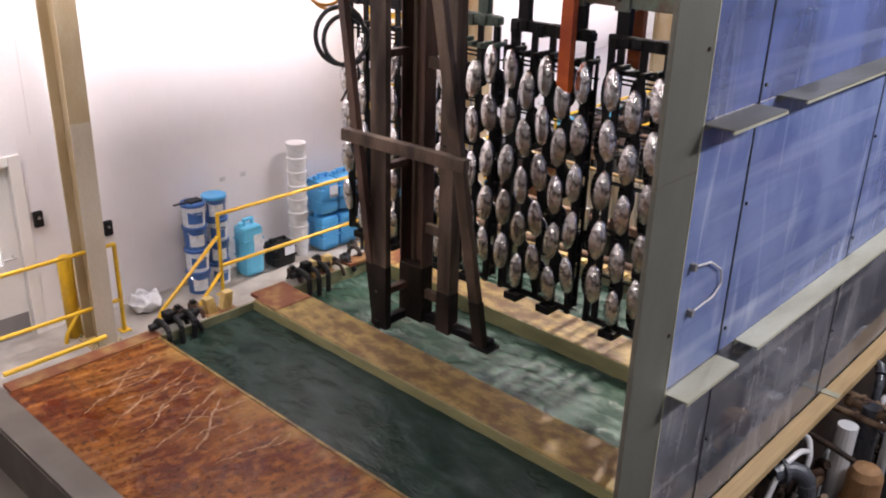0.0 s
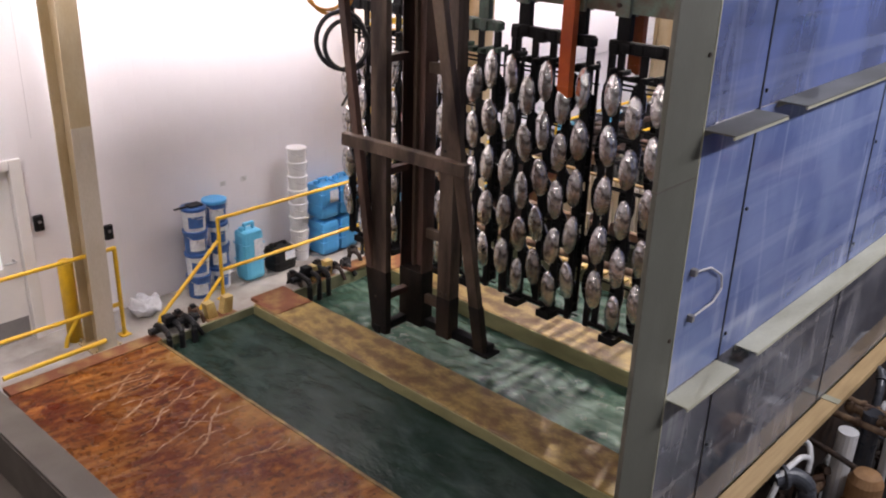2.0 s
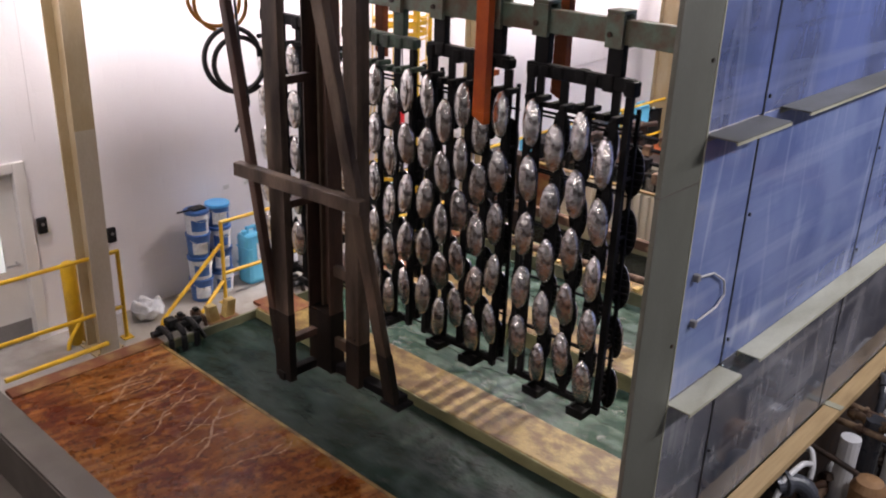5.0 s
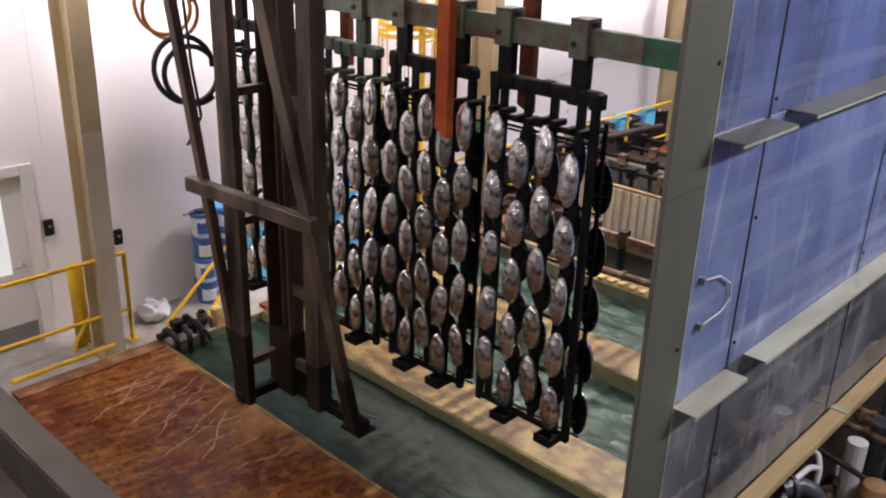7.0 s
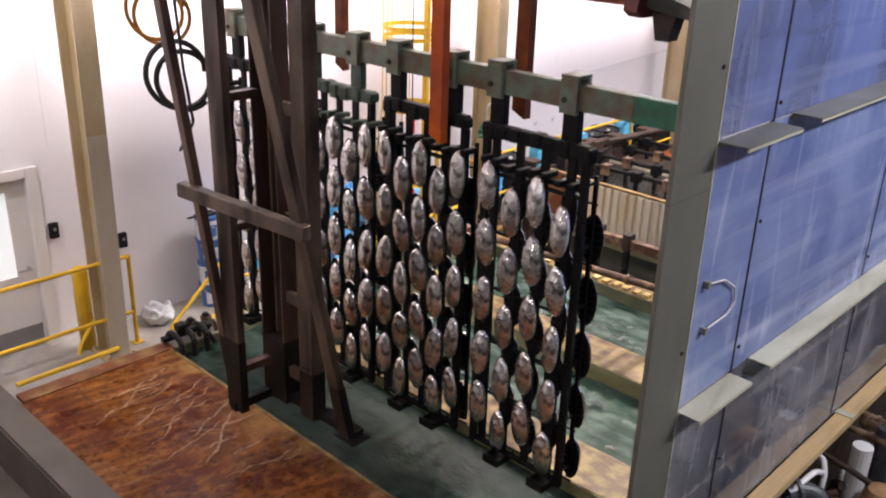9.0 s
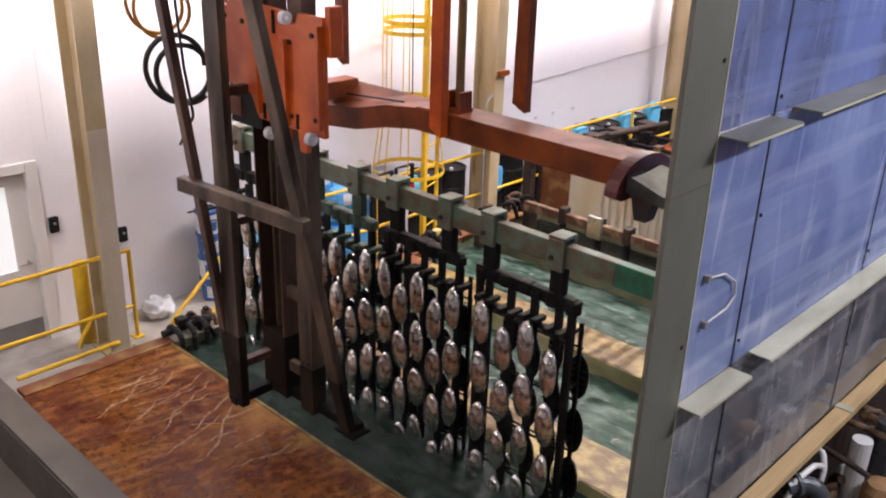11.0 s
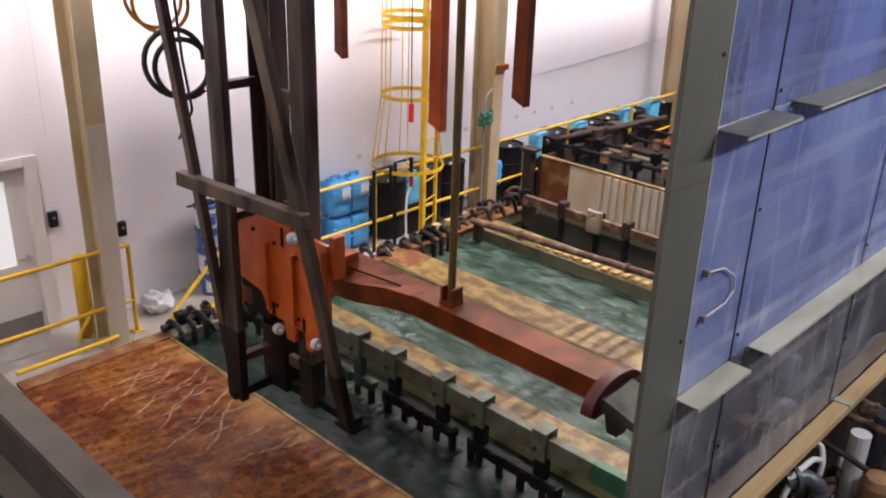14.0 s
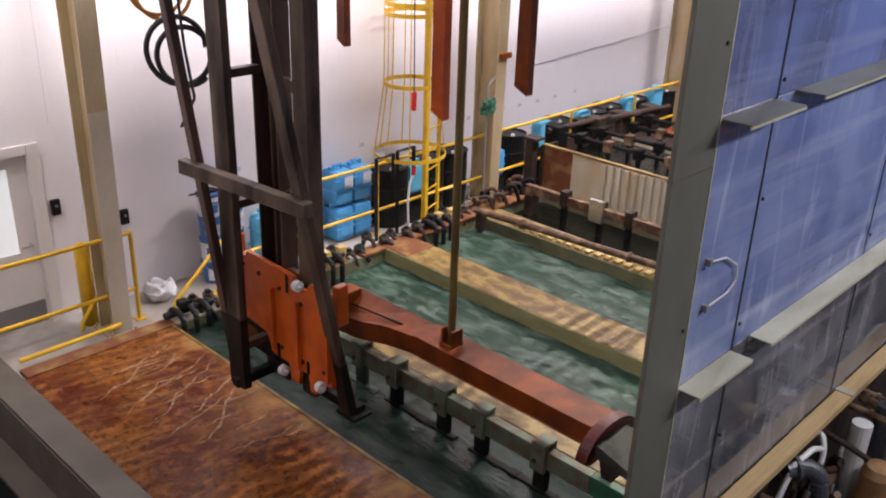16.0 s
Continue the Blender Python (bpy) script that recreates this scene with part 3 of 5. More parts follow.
# ---- slatted guard under the north lamp, unseen but for its stripes of light ----
grille = thing("light_guard", (KEY.x, 8.7, 6.5), "slatted steel guard hung below a high lamp", "light guard")
for k in range(17):
    x = KEY.x + (2.10 - KEY.x + k * 0.185) * 0.2983
    part("slat", box(B(), x - 0.0155, x + 0.0155, 7.5, 9.8, 6.49, 6.51), M_HALL, grille)
# unseen plate, added to block the lamp's light from the west wall
part("light_blocker", box(B(), 4.08, 4.10, 10.4, 12.6, 8.38, 9.4), M_HALL, grille, "unseen plate added to keep the lamp off the west wall")
for y in (7.5, 9.8):
    part("frame_bar", box(B(), 3.2, 5.6, y - 0.02, y + 0.02, 6.512, 6.54), M_HALL, grille)
for x in (3.25, 5.55):
    for y in (7.5, 9.8):
        part("drop_rod", rod(B(), (x, y, 6.54), (x, y, 9.4), 0.012, 8), M_HALL, grille)

# ---- guard rails ----
RX = 0.62


def rail_run(ys, x, y_from, y_to, label):
    g = thing("guard_rail", (x, y_from, 0), label, "railing", "guard rails")
    for z in (1.085, 0.40):
        part("rail_tube", rod(B(), (x, y_from, z), (x, y_to, z), 0.024, 12), M_YELLOW, g)
    for y in ys:
        bm = B()
        rod(bm, (x, y, 0.0), (x, y, 1.085), 0.024, 12)
        bmesh.ops.create_icosphere(bm, subdivisions=2, radius=0.0245, matrix=Matrix.Translation((x, y, 1.085)))
        p = part("post", bm, M_YELLOW, g)
        part("foot_plate", box(B(), x - 0.06, x + 0.06, y - 0.06, y + 0.06, 0, 0.012), M_YELLOW, p)
    return g


rail_a = rail_run((0.62, -1.9), RX, -4.0, 0.62, "chipped yellow two-bar steel guard rail by the door")
part("lower_tube", pipe(B(), [(0.86, -0.85, 0.12), (0.86, 0.28, 0.14)], 0.028), M_YELLOW, rail_a, "scraped yellow pipe at floor height")
part("brace", pipe(B(), [(0.52, 0.55, 0.78), (0.46, 0.25, 0.40), (0.46, 0.02, 0.10), (0.46, 0.0, 0.0)], 0.024), M_YELLOW, rail_a)
rail_b = rail_run((1.97, 4.35, 6.9, 8.9, 10.9, 12.9), RX, 1.97, 15.0, "chipped yellow two-bar steel guard rail along the tanks")
part("brace", pipe(B(), [(RX, 1.95, 0.80), (0.74, 1.02, 0.12), (0.74, 1.0, 0.0)], 0.024), M_YELLOW, rail_b)
part("brace", pipe(B(), [(RX, 1.95, 0.30), (0.80, 1.50, 0.06), (0.80, 1.48, 0.0)], 0.024), M_YELLOW, rail_b)

bol = thing("bollard", (0.36, 0.16, 0), "yellow painted steel bollard beside the door", "bollard")
part("tube", lathe(B(), [(0.085, 0), (0.085, 0.95), (0.07, 0.99), (0.03, 1.01)], 20, (0.36, 0.16, 0)), M_YELLOW, bol, smooth=True)

# ---- caged ladder ----
LX, LY = 0.58, 5.02
lad = thing("caged_ladder", (LX, LY, 0), "yellow steel ladder with a flared safety cage on the wall", "ladder")
part("stile", box(B(), 0.88, 0.96, 4.97, 5.03, 0, 8.0, 0.008), M_YELLOW, lad)
part("stile", box(B(), 0.74, 0.79, 5.40, 5.44, 0, 8.0, 0.006), M_YELLOW, lad)
for i in range(26):
    part("rung", rod(B(), (0.90, 5.03, 0.3 + i * 0.3), (0.77, 5.41, 0.3 + i * 0.3), 0.012, 8), M_YELLOW, lad)
HOOPS = [(1.12, 0.52), (2.14, 0.385), (3.10, 0.375), (3.24, 0.375), (4.3, 0.375)]


def hoop_at(r, a, z):
    return (LX + r * math.cos(radians(a)), LY + r * math.sin(radians(a)), z)


for z, r in HOOPS:
    bm = B()
    pts = [hoop_at(r, a, z) for a in range(0, 361, 15)]
    sweep(bm, pts[:-1], [(-0.004, -0.028), (0.004, -0.028), (0.004, 0.028), (-0.004, 0.028)], True)
    part("cage_hoop", bm, M_YELLOW, lad)
for a in (60, 105, 150, 195, 235, 275, 315):
    bm = B()
    pts = [hoop_at(r, a, z) for z, r in HOOPS]
    sweep(bm, pts, [(-0.022, -0.005), (0.022, -0.005), (0.022, 0.005), (-0.022, 0.005)])
    part("cage_strap", bm, M_YELLOW, lad)

# ---- drums, pails and cans by the wall ----


def jerrycan(x, y, z, w, d, h, m, label, with_label=True, ry=0.0):
    """A blow-moulded can: rounded body, raised handle and a cap."""
    c = thing("jerrycan", (x, y, z), label, "canister", "jerrycans")
    bm = box(B(), x - d / 2, x + d / 2, y - w / 2, y + w / 2, z, z + h * 0.86, min(w, d) * 0.24)
    for k in (0.33, 0.62):
        box(bm, x - d / 2 - 0.004, x + d / 2 + 0.004, y - w / 2 - 0.004, y + w / 2 + 0.004, z + h * k, z + h * k + 0.018, 0.006)
    part("body", bm, m, c)
    bm = B()
    t = z + h * 0.86
    box(bm, x - 0.025, x + 0.025, y - w * 0.26, y + w * 0.28, t + h * 0.07, t + h * 0.12, 0.012)
    box(bm, x - 0.025, x + 0.025, y - w * 0.26, y - w * 0.16, t - 0.02, t + h * 0.09, 0.01)
    box(bm, x - 0.025, x + 0.025, y + w * 0.18, y + w * 0.28, t - 0.02, t + h * 0.09, 0.01)
    part("handle", bm, m, c)
    part("cap", rod(B(), (x, y - w * 0.36, t - 0.005), (x, y - w * 0.36, t + 0.05), 0.035, 14), m, c)
    if with_label:
        part("label", box(B(), x + d / 2 + 0.004, x + d / 2 + 0.007, y - w * 0.05, y + w * 0.40, z + h * 0.42, z + h * 0.72), M_LABEL, c, "white paper label")
    return c


def pail(x, y, z, r, h, m, label, band=None):
    p = thing("pail", (x, y, z), label, "bucket", "stacked pails")
    part("tub", lathe(B(), [(r * 0.88, 0), (r * 0.97, h * 0.80), (r * 0.97, h * 0.93), (r * 0.8, h * 0.94)], 22, (x, y, z)), m, p, smooth=False)
    part("lid", lathe(B(), [(r * 1.03, h * 0.86), (r * 1.05, h * 0.90), (r * 1.05, h * 0.985), (r * 0.9, h), (r * 0.3, h * 0.985)], 22, (x, y, z)), band or m, p)
    bm = B()
    n = 12
    pts = [(x + r * 1.06 * math.cos(radians(-70 + 140 * i / n)), y + r * 1.06 * math.sin(radians(-70 + 140 * i / n)), z + h * (0.80 - 0.22 * math.sin(math.pi * i / n))) for i in range(n + 1)]
    for a, b in zip(pts, pts[1:]):
        rod(bm, a, b, 0.004, 5)
    part("bail", bm, M_STEEL, p)
    return p


def print_patch(p, x, y, z, r, a0, a1, z0, z1, m):
    """A label wrapped round part of a pail."""
    bm = B()
    n = 6
    va = [[bm.verts.new((x + rr * math.cos(radians(a0 + (a1 - a0) * i / n)), y + rr * math.sin(radians(a0 + (a1 - a0) * i / n)), z + zz)) for i in range(n + 1)]
          for zz, rr in ((z0, r * 0.965), (z1, r * 0.99))]
    for i in range(n):
        bm.faces.new((va[0][i], va[0][i + 1], va[1][i + 1], va[1][i]))
    part("label", bm, m, p, "pale printed label")


for i in range(4):
    p = pail(0.30, 1.84, i * 0.30, 0.15, 0.30, M_LABEL if i % 2 else M_PAILBLUE, "blue and white printed pail in a stack", M_PAILBLUE)
    print_patch(p, 0.30, 1.84, i * 0.30, 0.15, -60, 15, 0.05, 0.20, M_PAILBLUE if i % 2 else M_LABEL)
for i in range(4):
    p = pail(0.24, 2.18, i * 0.30, 0.15, 0.30, M_LABEL if i % 2 == 0 else M_PAILBLUE, "blue and white printed pail in a stack", M_BLUE if i == 3 else M_PAILBLUE)
    print_patch(p, 0.24, 2.18, i * 0.30, 0.15, -60, 15, 0.05, 0.20, M_PAILBLUE if i % 2 == 0 else M_LABEL)
sc = thing("paddle", (0.30, 1.80, 1.2), "dark mixing paddle lying on a pail", "tool")
bm = B()
beam(bm, (0.34, 1.56, 1.225), (0.30, 1.80, 1.213), 0.03, 0.014)
box(bm, 0.24, 0.38, 1.76, 1.94, 1.201, 1.225, 0.008)
part("blade", bm, M_BLACK, sc)
for i in range(8):
    pail(0.24, 3.50, i * 0.195, 0.13, 0.25, M_WHITE, "white plastic pail in a tall nested stack", M_WHITE)
jerrycan(0.30, 2.62, 0, 0.30, 0.27, 0.80, M_BLUEPALE, "tall sky-blue plastic jerrycan with a paper label")
jerrycan(0.34, 3.08, 0, 0.36, 0.28, 0.40, M_BLACK, "black plastic jerrycan with a white label")
for y in (3.90, 4.24):
    for z in (0, 0.54):
        jerrycan(0.28, y, z, 0.33, 0.36, 0.58, M_BLUE, "blue plastic drum-can stacked in pairs", z > 0)


def barrel(x, y, r, h, m, label):
    b = thing("barrel", (x, y, 0), label, "barrel", "barrels")
    part("shell", lathe(B(), [(r * 0.95, 0), (r, 0.04), (r, h * 0.33), (r * 1.03, h * 0.35), (r, h * 0.37), (r, h * 0.66), (r * 1.03, h * 0.68), (r, h * 0.70), (r, h - 0.02), (r * 0.97, h)], 24, (x, y, 0)), m, b, smooth=False)
    part("rim", lathe(B(), [(r * 1.0, h + 0.001), (r * 1.04, h + 0.004), (r * 1.04, h + 0.026), (r * 0.9, h + 0.026), (r * 0.88, h + 0.006)], 24, (x, y, 0)), m, b)
    part("bung", rod(B(), (x + r * 0.5, y - r * 0.3, h + 0.006), (x + r * 0.5, y - r * 0.3, h + 0.04), 0.03, 10), M_WHITE, b, "white bung")
    return b


for y in (4.85, 5.62, 6.14, 7.58, 8.86, 9.9, 10.42, 11.32, 12.4):
    barrel(0.33, y, 0.27, 0.86, M_BLACK, "black plastic drum behind the guard rail")
for y, z, mm in ((5.20, 0.46, M_BLUEPALE), (7.02, 0.30, M_BLUE), (8.26, 0.56, M_BLUEPALE), (9.38, 0.56, M_BLUEPALE), (10.87, 0.58, M_BLUEPALE), (11.82, 0.60, M_BLUEPALE), (13.2, 0.56, M_BLUEPALE), (13.9, 0.56, M_BLUEPALE)):
    st = thing("can_stand", (0.50, y, 0), "dark stand under a canister", "stand", "can stands")
    part("crate", box(B(), 0.36, 0.59, y - 0.17, y + 0.17, 0, z, 0.01), M_BLACK, st)
    jerrycan(0.475, y, z, 0.34, 0.22, 0.50, mm, "light blue plastic canister by the guard rail", False)
for y, h in ((4.22, 1.22), (4.62, 1.25)):
    st = thing("hose_stand", (0.74, y, 0), "black square pipe hook standing at the guard rail", "stand", "pipe stands")
    part("loop", sweep(B(), [(0.74, y, 0.0), (0.74, y, h), (0.74, y + 0.32, h), (0.74, y + 0.32, h - 0.34)], [(-0.024, -0.024), (0.024, -0.024), (0.024, 0.024), (-0.024, 0.024)]), M_BLACK, st)
wh = thing("drain_hose", (0.76, 4.95, 0.0), "white hose with a red coupling hanging at the rail", "hose")
part("tube", pipe(B(), [(0.76, 4.92, 0.86), (0.76, 4.84, 0.70), (0.78, 4.80, 0.45), (0.80, 4.80, 0.0)], 0.018, 10), M_WHITE, wh)
part("coupling", rod(B(), (0.76, 4.92, 0.84), (0.76, 4.935, 0.96), 0.032, 12), M_RED, wh, "red coupling")
gh = thing("green_valve", (0.86, 6.35, 1.62), "green wound hose coupling hanging on a grey conduit", "valve")
bm = B()
random.seed(8)
for k in range(20):
    a = random.random() * 6.28
    beam(bm, (0.88 + 0.09 * math.cos(a), 6.35 + 0.14 * math.sin(a), 1.52 + random.random() * 0.24),
         (0.88 + 0.09 * math.cos(a + 2), 6.35 + 0.14 * math.sin(a + 2), 1.52 + random.random() * 0.24), 0.045, 0.045, 0.008)
part("coupling", bm, M_GREENEND, gh)
part("conduit", pipe(B(), [(0.86, 6.35, 0.0), (0.86, 6.35, 1.95), (0.86, 6.45, 2.02), (0.86, 6.62, 2.1), (0.86, 6.68, 2.35)], 0.018), M_DUSK, gh)
part("hanger", box(B(), 0.86, 0.92, 6.55, 6.80, 2.32, 2.40, 0.01), M_ORANGEDK, gh)
pull = thing("pull_cord", (0.95, 4.72, 2.0), "red pull handle hanging on a dark cord", "cord")
part("cord", rod(B(), (0.95, 4.72, 2.1), (0.95, 4.68, 6.0), 0.008, 6), M_BLACK, pull)
part("grip", box(B(), 0.925, 0.975, 4.69, 4.75, 1.86, 2.12, 0.012), M_RED, pull)
wrap = thing("plastic_wrap", (0.3, 1.1, 0), "crumpled clear plastic sheet on the floor", "wrap")
bm = B()
bmesh.ops.create_icosphere(bm, subdivisions=4, radius=0.2, matrix=Matrix.Translation((0.28, 1.08, 0.08)))
for v in bm.verts:
    k = noise.noise(v.co * 9) * 0.09
    v.co.z = max(0.002, 0.10 + (v.co.z - 0.08) * 0.55 + k)
    v.co.x += noise.noise(v.co * 7 + Vector((3, 1, 2))) * 0.08
part("sheet", bm, M_CLEAR, wrap)

# ---- tanks ----
TX0, TX1, RIM, WL = 1.28, 6.98, 0.13, -0.04
TANKS = [(0.70, 1.99, M_WATER, "dark grey-green plating bath"), (2.54, 3.89, M_WATERLIT, "bubbling pale green rinse bath"),
         (4.44, 5.80, M_WATERLIT, "bubbling pale green rinse bath"), (6.25, 7.35, M_DARKBATH, "black process bath")]
for ya, yb, wm, lab in TANKS:
    level = 0.03 if ya < 1 else WL
    tk = thing("plating_tank", (TX0, ya, -3.7), "yellowed plastic plating tank sunk in the floor", "tank", "plating tanks")
    part("end_wall", box(B(), TX0 - 0.03, TX0, ya - 0.03, yb + 0.03, -3.7, RIM), M_TANK, tk)
    part("end_wall", box(B(), TX1, TX1 + 0.03, ya - 0.03, yb + 0.03, -3.7, RIM), M_TANK, tk)
    part("side_wall", box(B(), TX0, TX1, ya - 0.03, ya, -3.7, RIM), M_TANK, tk)
    part("side_wall", box(B(), TX0, TX1, yb, yb + 0.03, -3.7, RIM), M_TANK, tk)
    part("bottom", box(B(), TX0, TX1, ya, yb, -3.7, -3.66), M_TANK, tk)
    bm = B()
    nx, ny = 150, 40
    grid = [[None] * (ny + 1) for _ in range(nx + 1)]
    amp = 0.022 if wm is M_WATERLIT else 0.008
    for i in range(nx + 1):
        for j in range(ny + 1):
            x, y = TX0 + (TX1 - TX0) * i / nx, ya + (yb - ya) * j / ny
            grid[i][j] = bm.verts.new((x, y, level + amp * (noise.noise(Vector((x * 3.2, y * 6, ya))) + 0.6 * noise.noise(Vector((x * 8, y * 13, ya + 5))))))
    for i in range(nx):
        for j in range(ny):
            bm.faces.new((grid[i][j], grid[i + 1][j], grid[i + 1][j + 1], grid[i][j + 1]))
    setting("water", bm, wm, lab, "water", smooth=True)


def drip_plank(ya, yb, x0, x1, label):
    """A board sagging a little, its edges worn wavy, with a skirt hanging to the bath."""
    d = thing("drip_plank", (x0, ya, RIM + 0.005), label, "plank", "drip planks")
    bm = B()
    n = 60
    rows = []
    for i in range(n + 1):
        x = x0 + (x1 - x0) * i / n
        wa = 0.008 * noise.noise(Vector((x * 2.1, ya, 1))) + 0.004 * noise.noise(Vector((x * 9, ya, 2)))
        wb = 0.012 * noise.noise(Vector((x * 2.3, yb, 3))) + 0.006 * noise.noise(Vector((x * 8, yb, 4)))
        dz = 0.006 * noise.noise(Vector((x * 0.9, ya, 6)))
        rows.append([bm.verts.new(c) for c in ((x, ya + wa, RIM + 0.004), (x, ya + wa, RIM + 0.026 + dz), (x, ya + 0.012 + wa, RIM + 0.032 + dz),
                                               (x, yb - 0.012 + wb, RIM + 0.032 - dz), (x, yb + wb, RIM + 0.026 - dz), (x, yb + wb, RIM + 0.004))])
    for a, b in zip(rows, rows[1:]):
        for k in range(6):
            bm.faces.new((a[k], a[(k + 1) % 6], b[(k + 1) % 6], b[k]))
    bm.faces.new(rows[0])
    bm.faces.new(rows[-1])
    bmesh.ops.recalc_face_normals(bm, faces=bm.faces)
    part("board", bm, M_PLANK, d)
    part("skirt", box(B(), x0, x1, ya - 0.012, ya - 0.002, WL - 0.05, RIM + 0.022), M_SKIRT, d, "greenish yellowed skirt board")
    part("end_stain", box(B(), x0, x0 + 0.42, ya + 0.02, yb - 0.02, RIM + 0.03, RIM + 0.041, 0.004), M_PLANKRUST, d, "rust-soaked end of the plank")
    return d


drip_plank(1.975, 2.54, TX0, TX1, "brown-stained yellow drip plank between two baths")
drip_plank(3.90, 4.44, TX0, TX1, "yellowed stained drip plank between two baths")

# west rim
bm = B()
box(bm, 1.02, TX0 - 0.03, -1.0, 14, -0.3, RIM - 0.01)
setting("kerb", bm, M_FLOOR, "stained concrete kerb along the tank ends", "kerb")
for y0, y1 in ((-0.95, 0.72), (2.05, 2.55), (3.5, 4.6)):
    st = thing("rim_board", (1.2, y0, RIM), "rust-red stained board on the tank rim", "board", "rim boards")
    part("board", box(B(), 1.10, TX0 + 0.02, y0, y1, RIM - 0.01, RIM + 0.035, 0.008), M_PLANKRUST, st)

# rust-stained cover in front of the first bath
cov = thing("tank_cover", (TX0, -1.0, 0), "rust-red stained tank cover streaked with salt", "cover")
part("deck", box(B(), TX0 + 0.02, TX1, -1.0, 0.675, RIM - 0.02, RIM + 0.02, 0.006), M_RUSTLID, cov)
part("apron", box(B(), TX0 + 0.02, TX1, 0.677, 0.687, WL - 0.3, RIM + 0.016), M_TANK, cov)
part("lip", box(B(), TX0 + 0.02, TX1, 0.655, 0.69, RIM + 0.0205, RIM + 0.030, 0.003), M_PLANK, cov, "yellowed plastic edge strip")
random.seed(5)
STARTS = [(1.75, -0.45), (2.0, -0.30), (2.15, -0.62), (2.4, -0.25), (2.55, -0.55), (2.8, -0.4), (2.95, -0.1), (3.15, -0.5), (3.4, -0.3), (3.7, -0.2)]
for k, (x, y) in enumerate(STARTS):
    for twig in range(2):
        bm = B()
        px_, py_ = (x, y) if twig == 0 else (x + 0.05, y + 0.35)
        n, w = random.randint(34, 52) if twig == 0 else random.randint(12, 22), 0.006 + random.random() * 0.009
        drift, bend, ring = random.uniform(-0.25, 0.12) + 0.3 * twig, 0.0, []
        for i in range(n):
            ww = w * (0.5 + 0.8 * random.random()) * min(1.0, 0.3 + 3 * i / n, 0.3 + 3 * (n - i) / n)
            z = RIM + 0.0215 + 0.0006 * k + 0.0003 * twig
            ring.append((bm.verts.new((px_ - ww, py_ - ww * 0.3, z)), bm.verts.new((px_ + ww, py_ + ww * 0.3, z))))
            bend = 0.82 * bend + random.uniform(-0.5, 0.5)
            py_ += 0.021
            px_ += 0.021 * (drift + bend)
            if py_ > 0.60:
                break
        for a, b in zip(ring, ring[1:]):
            bm.faces.new((a[0], a[1], b[1], b[0]))
        part("salt_vein", bm, M_VEIN, cov)

bmb = thing("steel_beam", (1.0, -1.3, -0.5), "grey painted steel beam before the tank cover", "beam")
part("flange", box(B(), 0.4, 7.4, -1.30, -1.005, 0.16, 0.20, 0.006), M_BEAM, bmb)
part("web", box(B(), 0.4, 7.4, -1.31, -1.25, -0.35, 0.159), M_BEAM, bmb)
part("flange", box(B(), 0.4, 7.4, -1.55, -1.05, -0.40, -0.351, 0.006), M_BEAM, bmb)

# ---- enclosure on the east side ----
EX = 7.03
enc = thing("enclosure", (EX, 0.8, 0), "grey steel framed enclosure with blue tinted acrylic panels", "enclosure")
part("corner_post", box(B(), EX, EX + 0.035, 0.855, 1.33, -1.3, 6.5, 0.004), M_GREY, enc)
part("post_edge", box(B(), EX + 0.004, EX + 0.040, 1.331, 1.345, -1.3, 6.5, 0.003), M_LEDGE, enc, "thin pale strip along the post edge")
part("weld_band", box(B(), EX - 0.003, EX + 0.038, 0.852, 1.329, 3.33, 3.341), M_BEAM, enc)
for z in (0.5, 2.2, 4.1):
    part("bolt", rod(B(), (EX + 0.034, 1.27, z), (EX + 0.045, 1.27, z), 0.014, 8), M_DARKMETAL, enc)
SEAMS = [1.34, 2.15, 4.75, 7.4, 10.0, 12.6]
for a, b in zip(SEAMS, SEAMS[1:]):
    for z0, z1, m in ((3.64, 6.5, M_PANELTOP), (1.72, 3.63, M_PANEL), (0.17, 1.71, M_PANELLOW)):
        part("panel", box(B(), EX + 0.006, EX + 0.014, a + 0.012, b - 0.012, z0, z1), m, enc)
    part("gasket", box(B(), EX - 0.005, EX + 0.018, b - 0.0115, b + 0.0115, 0.17, 6.5), M_BLACK, enc)
    for z in (0.9, 1.9, 2.9, 3.75, 4.6):
        part("bolt", rod(B(), (EX + 0.014, b + 0.06, z), (EX + 0.026, b + 0.06, z), 0.014, 8), M_BLACK, enc)
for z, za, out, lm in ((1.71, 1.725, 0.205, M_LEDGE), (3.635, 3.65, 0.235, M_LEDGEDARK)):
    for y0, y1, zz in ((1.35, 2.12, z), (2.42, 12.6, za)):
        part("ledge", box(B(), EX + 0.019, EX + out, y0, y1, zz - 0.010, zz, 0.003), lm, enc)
        part("ledge_lip", box(B(), EX + out - 0.010, EX + out + 0.002, y0, y1, zz - 0.028, zz - 0.0105), M_LEDGE, enc)
        part("ledge_web", box(B(), EX + 0.019, EX + 0.026, y0, y1, zz - 0.05, zz - 0.0105), lm, enc)
part("rim_timber", box(B(), EX + 0.03, EX + 0.19, -1.0, 12.6, 0.08, 0.165, 0.006), M_WOOD, enc, "tan wooden rim along the bottom")
for y in (4.9, 7.5, 10.1):
    part("strap", box(B(), EX + 0.02, EX + 0.2, y - 0.05, y + 0.05, 0.166, 0.175), M_LEDGE, enc)
part("foot_beam", box(B(), EX - 0.02, EX + 0.06, 1.30, 12.6, -1.3, 0.078), M_DARKMETAL, enc)

